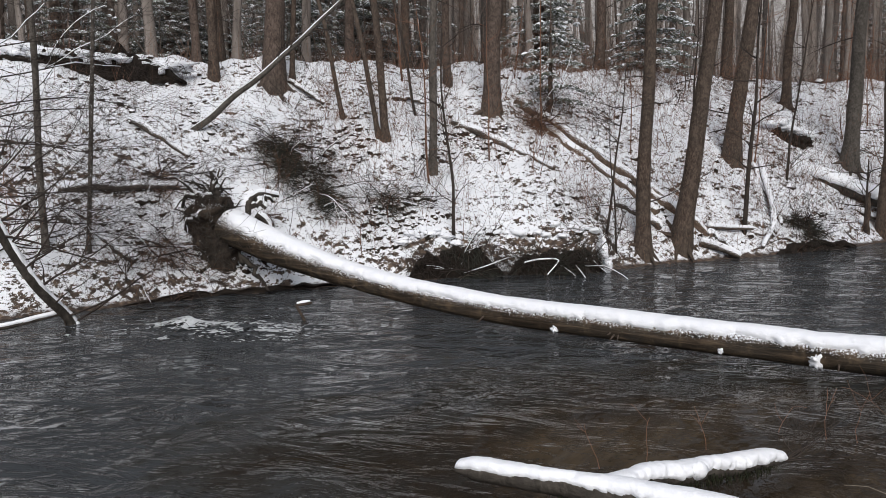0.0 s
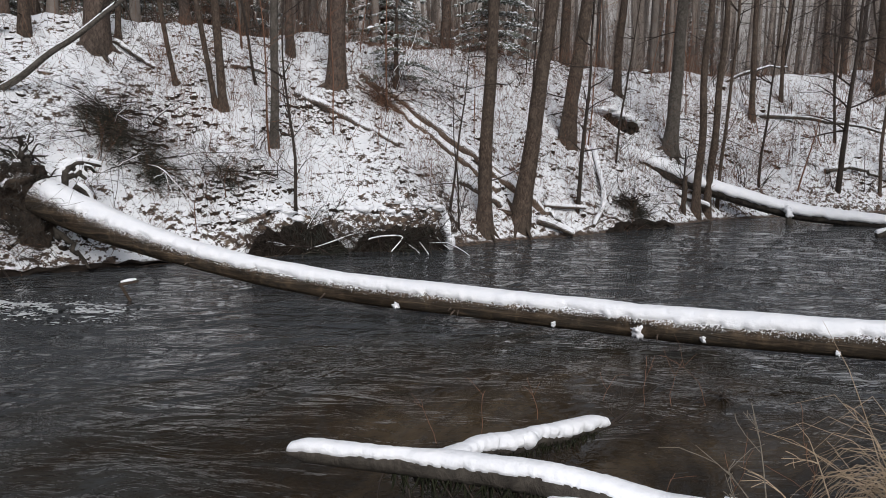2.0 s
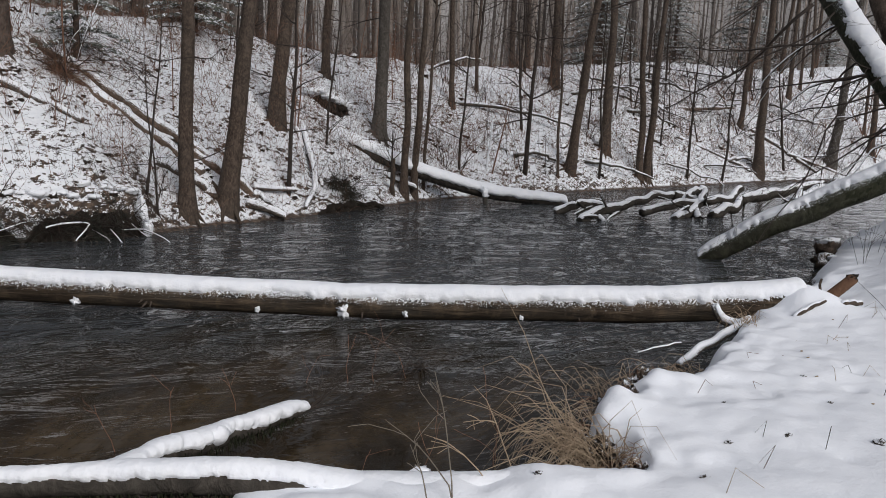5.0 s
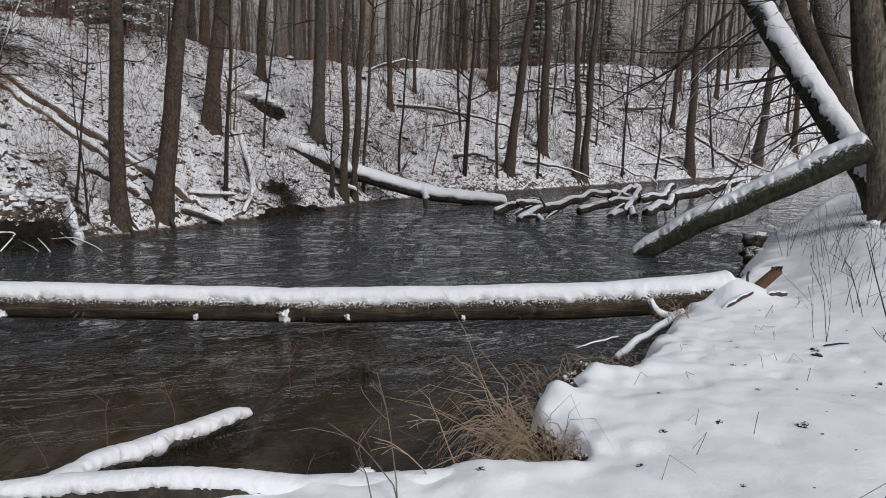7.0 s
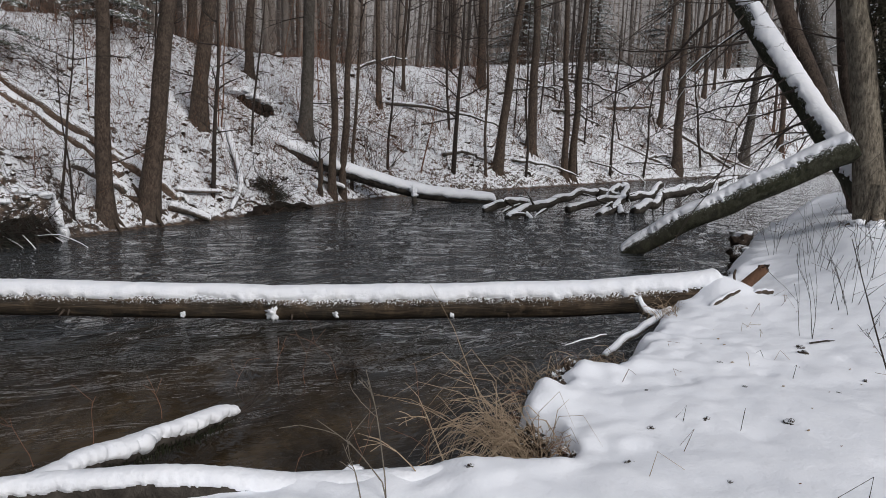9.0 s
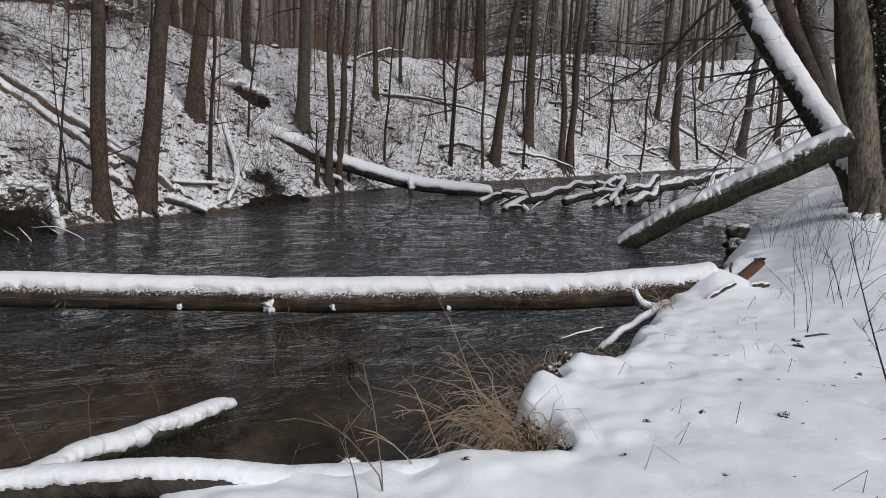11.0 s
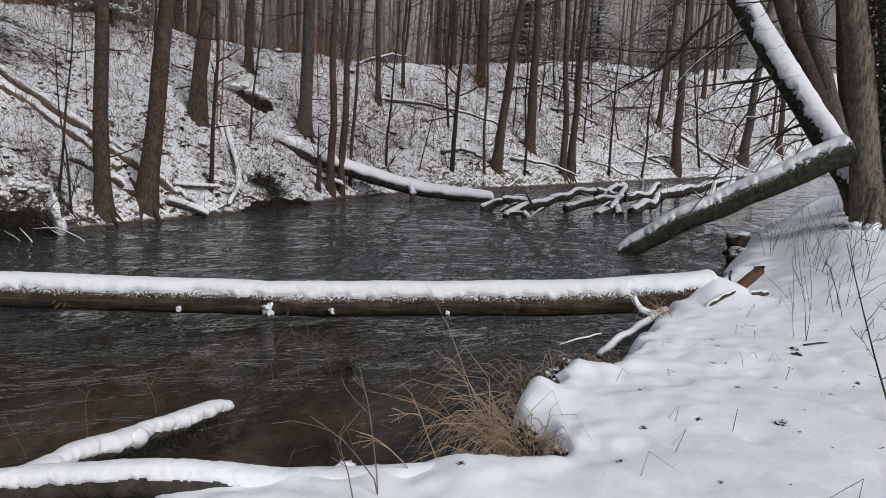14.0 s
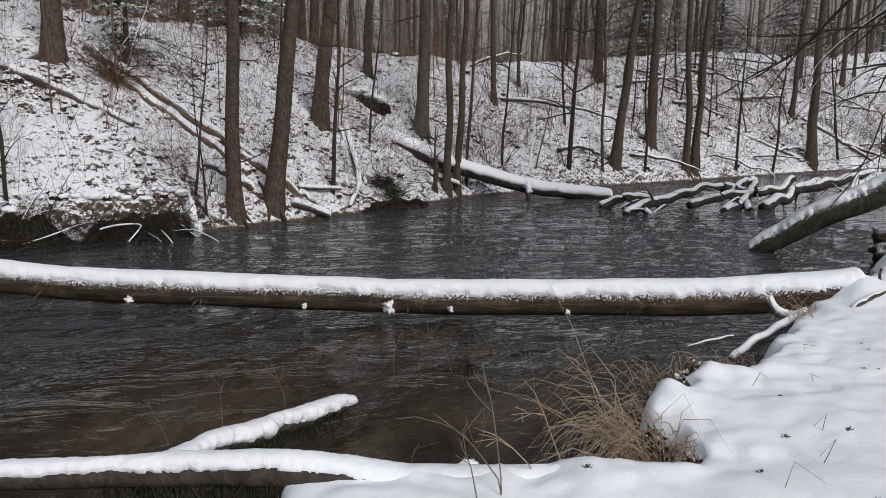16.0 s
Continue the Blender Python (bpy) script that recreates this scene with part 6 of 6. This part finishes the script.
for i, (x, y, t) in enumerate(((0.95, 4.3, 0.35), (1.25, 4.4, 0.3), (1.7, 4.6, 0.3), (2.55, 4.75, 0.35), (2.75, 4.7, 0.4), (2.3, 4.9, 0.25), (3.0, 4.65, 0.45), (0.75, 3.75, 0.22), (1.0, 3.72, 0.2), (2.35, 3.4, 0.4), (2.7, 3.2, 0.45), (2.75, 3.25, 0.5), (1.9, 3.25, 0.25))):
    root = thing("reed", "thin dry stalk standing in the shallow water", "reed", (x, y, -0.05), "stalks in the water")
    part("stalk", Geo().sprig((0, 0, 0), (rng.gauss(0, .25), rng.gauss(0, .2), 1), t, 0.004, rng, 1, 0.02, 2), RED_TWIG, root)

# ---- the near bank ----
def tussock(x, y, count, length, aim, label, seed, spread=0.45):
    rng = random.Random(seed)
    z = max(0.05, rough_height(x, y) - 0.05)
    root = thing("grass_tussock", label, "grass", (x, y, z), "grass tussocks on the near bank")
    for k in range(count):
        p = (rng.gauss(0, .09), rng.gauss(0, .07), 0)
        part("blade", Geo().blade(p, (rng.gauss(aim[0], spread), rng.gauss(aim[1], spread), rng.uniform(0.7, 1.4)), length * rng.uniform(0.5, 1.35), rng.uniform(0.002, 0.0038), rng.uniform(0.5, 1.6), rng), STRAW, root)
    return root


tussock(3.11, 2.82, 70, 0.74, (-0.6, 0.3), "straw-coloured dead grass hanging over the snowy bank", 1)
tussock(2.98, 2.62, 55, 0.6, (-0.65, 0.2), "straw-coloured dead grass hanging over the snowy bank", 2)
tussock(3.16, 3.02, 45, 0.6, (-0.5, 0.4), "straw-coloured dead grass hanging over the snowy bank", 3)
tussock(3.95, 3.55, 26, 0.42, (-0.3, 0.5), "straw-coloured dead grass hanging over the snowy bank", 4)
tussock(4.75, 3.55, 40, 0.3, (-0.2, 0.3), "straw-coloured dead grass hanging over the snowy bank", 5)
tussock(5.9, 3.85, 35, 0.25, (-0.2, 0.3), "short dead grass beside the fallen trunk", 6)
rng = random.Random(17)
for i, (x, y, L, aim) in enumerate(((3.05, 2.75, 1.0, (-0.9, 0.5, 0.9)), (3.1, 2.9, 1.15, (-0.35, 0.6, 1.1)), (3.0, 2.7, 0.9, (-1.2, 0.3, 0.6)), (3.15, 3.0, 0.9, (-0.8, 0.7, 0.7)), (2.35, 2.62, 0.55, (-0.4, 0.1, 1)), (2.2, 2.6, 0.4, (-0.7, 0.2, 1)))):
    root = thing("dry_stalk", "long bent dry stalk leaning over the water", "stalk", (x, y, rough_height(x, y) - 0.03), "dry stalks on the near bank")
    g = Geo().blade((0, 0, 0), aim, L, 0.0038, 0.22, rng)
    part("stalk", g, STRAW, root)
    for k in range(2):
        part("side_shoot", Geo().sprig(g.v[6 + 2 * k], (rng.gauss(-.4, .5), rng.gauss(.2, .4), 0.5), 0.16, 0.0016, rng, 1, 0.1, 1), STRAW, root)
# bent stems pricking out of the snow
for i in range(46):
    x, y = rng.uniform(3.0, 7.5), rng.uniform(0.6, 3.4)
    if -float(side_distance(np.array(x), np.array(y), NEAR_EDGE)) < 0.25:
        continue
    root = thing("stem", "short bent dry stem pricking out of the snow", "stem", (x, y, rough_height(x, y) - 0.02), "stems in the snow")
    h, q, f = rng.uniform(0.03, 0.15), rng.uniform(0, 6.28), rng.uniform(0.02, 0.13)
    top = Vector((rng.gauss(0, .03), rng.gauss(0, .03), h))
    part("stalk", Geo().tube([(0, 0, 0), top, top + Vector((f * math.cos(q), f * math.sin(q), -h * rng.uniform(0.1, 0.9)))], [0.002, 0.0017, 0.0012], 5), rng.choice((RED_TWIG, STRAW, TWIG)), root)
# dark lumps on the snow imitate shaded pits with leaf litter in them
for i, (x, y, s) in enumerate(((4.22, 1.93, 0.045), (3.87, 2.22, 0.03), (3.55, 2.35, 0.03), (4.6, 2.4, 0.025), (3.3, 1.75, 0.02), (5.0, 2.0, 0.025), (3.1, 2.15, 0.03), (4.0, 2.7, 0.025), (4.9, 2.75, 0.025), (5.4, 2.0, 0.03), (2.35, 2.45, 0.025), (5.75, 2.6, 0.05), (5.62, 2.52, 0.055))):
    root = thing("clod", "dark lump of earth and leaves standing in for a shaded pit in the snow", "clod", (x, y, rough_height(x, y)), "clods in the snow")
    part("soil", Geo().lump((0, 0, -0.004), (s * 0.7, s * 0.6, s * 0.35), i * 2.0, 1.1, 12, 18), ROOT_SOIL, root)
for i, (x, y, t, n) in enumerate(((6.06, 2.66, 0.75, 3), (7.03, 2.79, 0.7, 4), (7.2, 2.9, 0.6, 3), (8.3, 3.6, 0.6, 3), (8.7, 3.9, 0.6, 4), (9.3, 4.2, 0.6, 4), (8.0, 3.0, 0.9, 3), (9.0, 3.5, 0.9, 4), (10.0, 4.2, 0.9, 4), (6.6, 2.2, 0.6, 3), (7.6, 2.3, 0.8, 3), (9.8, 4.8, 0.6, 4), (10.6, 5.2, 0.6, 4))):
    brush(x, y, t, n, "thin bare shoots standing in the snow of the near bank", TWIG, seed=40 + i, spread=0.16, depth=1, r=0.0036, kids=2, group="shoots on the near bank", wild=0.1)
twig = thing("fallen_twig", "crooked bare twig lying on the snow", "twig", (5.9, 2.6, rough_height(5.9, 2.6) + 0.01))
part("wood", Geo().sprig((0, 0, 0), (1, -0.35, 0.02), 1.0, 0.008, random.Random(2), 2, 0.0, 4), TWIG, twig)
snow_rim = thing("snow_drift", "soft rounded roll of snow along the rim of the bank", "snow", (1.30, 3.08, 0.25))
roll = [p - Vector((1.30, 3.08, 0.25)) for p in bend([(1.22, 3.08, 0.24), (1.62, 2.92, 0.245), (1.98, 2.72, 0.245), (2.30, 2.57, 0.25), (2.62, 2.39, 0.255), (2.95, 2.22, 0.24)], 70)]
part("snow", Geo().tube(roll, [0.085 * min(1.0, 0.4 + 0.08 * min(i, 69 - i)) for i in range(70)], 18, 0.10, 4.0), SNOW, snow_rim)
tall_twig = thing("shoot", "tall dark bare shoot standing in the snow of the near bank", "shoot", (4.79, 1.56, rough_height(4.79, 1.56) - 0.03), "shoots on the near bank")
stem = bend([(0, 0, 0), (0.040, 0.190, 0.410), (0.110, 0.440, 0.990)], 20)
part("stem", Geo().tube(stem, taper(0.0065, 0.0025, 20), 6, 0.15), TWIG, tall_twig)
for k in range(7):
    part("branch", Geo().sprig(stem[6 + 2 * k], (rng.gauss(0, .6), rng.gauss(0, .6), 0.9), rng.uniform(0.12, 0.3), 0.0026, rng, 1, 0.0, 2, None, 0.15), TWIG, tall_twig)
for pts in ([(1.94, 2.51, 0.36), (1.89, 2.69, 0.48), (1.80, 2.85, 0.57)], [(1.94, 2.51, 0.36), (1.97, 2.64, 0.63), (1.97, 2.73, 0.80)], [(1.77, 2.43, 0.37), (1.77, 2.49, 0.49), (1.75, 2.51, 0.52)]):
    shoot = thing("dry_stalk", "bare forked brown stalk standing on the snowy rim", "stalk", pts[0], "dry stalks on the near bank")
    stem = [p - Vector(pts[0]) for p in bend(pts, 18)]
    stem[0].z -= 0.05
    part("stalk", Geo().tube(stem, taper(0.003, 0.0014, 18), 6, 0.15), PALE_TWIG, shoot)
    for k in range(3):
        part("side_shoot", Geo().sprig(stem[8 + 2 * k], (rng.gauss(-.3, .5), rng.gauss(.2, .4), 0.7), rng.uniform(0.08, 0.22), 0.0014, rng, 1, 0.0, 1, None, 0.15), PALE_TWIG, shoot)
knob = thing("snow_clump", "knob of snow on a stub beside the rim", "snow", (1.96, 2.80, 0.30), "snow knobs on the near bank")
part("snow", Geo().lump((0, 0, 0.01), (0.05, 0.035, 0.022), 1.2, 0.5, 10, 14), SNOW, knob)
part("stub", Geo().tube([(0, 0, -0.3), (0.01, 0, 0.0)], [0.02, 0.015], 8), WET_BARK, knob)
# broken stub, poles and roots where the trunk meets the bank
stub = log("stump", "broken orange-brown branch stub standing in the snow", along((7.22, 3.98, 0.30), (7.50, 3.82, 0.58), 10), taper(0.055, 0.048, 10), STUB_WOOD, 0, 1, 12, "branch stub", 0.25)
part("broken_end", Geo().lump((0.285, -0.145, 0.28), (0.055, 0.05, 0.035), 3, 1.1, 9, 12), SOIL, stub, "dark splintered end")
def lying(name, label, a, b, r, snow, category, mat=BARK):
    """A piece of wood half buried in the bank's snow."""
    pts = along((a[0], a[1], rough_height(a[0], a[1]) + a[2]), (b[0], b[1], rough_height(b[0], b[1]) + b[2]), 14, (0, 0, 0.01), 0.02, a[0])
    return log(name, label, pts, taper(r, r * 0.7, 14), mat, snow, 0.9, 9, category, 0.25, a[0])


lying("branch", "dark branch half buried in the snow beside the trunk", (6.38, 3.72, -0.01), (6.68, 3.63, 0.03), 0.024, 0.006, "branch")
lying("branch", "dark branch end sticking out of the snow beside the stub", (6.92, 3.60, -0.02), (7.14, 3.54, 0.03), 0.028, 0.008, "branch")
log("branch", "thin dark branch standing in the snow by the trunk", along((6.6, 3.65, 0.33), (7.0, 3.86, 0.60), 8, (0, 0, 0), 0.02), taper(0.017, 0.011, 8), BARK, 0, 1, 6, "branch")
log("pole", "snow-covered pole slanting from the bank into the water", along((5.05, 3.86, 0.04), (6.14, 3.98, 0.27), 40, (0, 0, 0.01), 0.02), taper(0.024, 0.034, 40), DEAD_WOOD, 0.022, 1.05, 10, "pole")
log("branch", "short bent branch thick with snow against the trunk", [(5.90, 4.2, 0.38), (5.92, 4.18, 0.31), (5.95, 4.15, 0.25), (6.01, 4.11, 0.215), (6.08, 4.07, 0.21), (6.16, 4.03, 0.22)], [0.03, 0.032, 0.034, 0.034, 0.032, 0.03], DEAD_WOOD, 0.03, 1.4, 10, "branch")
frost = thing("twig", "thin snow-covered twig lying over the water", "twig", (5.3, 4.05, 0.14))
tw, sn = Geo(), Geo()
tw.sprig((0, 0, 0), (-1, 0.15, 0.02), 0.5, 0.008, random.Random(5), 1, 0.0, 4, sn)
part("wood", tw, TWIG, frost)
if sn.v:
    part("snow", sn, SNOW, frost, "white snow")
lumps = thing("root_mass", "dark snow-capped root mass at the water's edge", "roots", (11.30, 6.10, 0.05))
part("root_clump", Geo().lump((0, 0, 0.05), (0.30, 0.2, 0.15), 2, 0.7, 12, 16), ROOT_SOIL, lumps)
part("root_clump", Geo().lump((0.02, 0.1, 0.27), (0.22, 0.16, 0.13), 4, 0.7, 12, 16), ROOT_SOIL, lumps)
part("snow", Geo().lump((0.03, 0.1, 0.37), (0.22, 0.16, 0.045), 3, 0.8, 8, 14), SNOW, lumps, "white snow")
part("snow", Geo().lump((-0.10, -0.10, 0.15), (0.13, 0.09, 0.035), 8, 0.9, 8, 14), SNOW, lumps, "white snow")
part("snow", Geo().lump((0.2, -0.08, 0.19), (0.12, 0.09, 0.04), 5, 0.9, 8, 14), SNOW, lumps, "white snow")
for k in range(7):
    part("root", Geo().sprig((rng.uniform(-.25, .2), -0.08, 0.05), (-.6, rng.gauss(-.4, .4), rng.gauss(-.3, .3)), 0.32, 0.02, rng, 1, 0.1, 2), WET_BARK, lumps)
# the bare face under the snow by the tussocks
face = thing("bank_face", "dark grassy face of bare soil under the bank's snow", "bare earth", (3.1, 2.9, 0.1))
rim = bend([(2.86, 2.42, 0), (2.99, 2.46, 0), (3.07, 2.64, 0), (3.13, 2.97, 0), (3.38, 3.15, 0), (3.62, 3.12, 0), (3.82, 3.31, 0), (4.08, 3.40, 0), (4.25, 3.22, 0)], 90)
for i in range(44):
    p = rim[2 * i + 1] + Vector((0.03 + rng.gauss(0, .015), -0.02, rng.uniform(0.04, 0.25))) - Vector((3.1, 2.9, 0.1))
    part("clod", Geo().lump(p, (rng.uniform(0.03, 0.06), rng.uniform(0.03, 0.06), rng.uniform(0.03, 0.07)), i * 2.7, 1.1, 9, 12), ROOT_SOIL, face)
g, pale = Geo(), Geo()
for k in range(360):
    p = rim[rng.randrange(90)] + Vector((rng.uniform(0.0, 0.07), rng.gauss(0, .02), 0)) - Vector((3.1, 2.9, 0.1))
    into = pale if rng.random() < 0.55 else g
    into.blade(p + Vector((0, 0, rng.uniform(0.1, 0.33))), (rng.gauss(-.7, .4), rng.gauss(0.2, .4), rng.gauss(0.0, .6)), rng.uniform(0.06, 0.24), rng.uniform(0.0015, 0.003), 0.6, rng)
tagged(part("dry_grass", pale, STRAW, face, "pale dry grass hanging from the rim"), kind="stuff")
tagged(part("dead_grass", g, RED_TWIG, face), kind="stuff")
for i in range(60):
    x, y = rng.uniform(2.6, 7.5), rng.uniform(0.8, 3.5)
    if float(bank_depth(np.array(x), np.array(y))) < 0.3:
        continue
    root = thing("leaf", "small brown dead leaf lying on the snow", "leaf", (x, y, rough_height(x, y)), "dead leaves on the snow")
    w = rng.uniform(0.006, 0.015)
    part("blade", Geo().lump((0, 0, 0.002), (w, w * 0.55, w * 0.22), i * 1.3, 0.8, 5, 8), rng.choice((RED_TWIG, RED_TWIG, STRAW)), root)
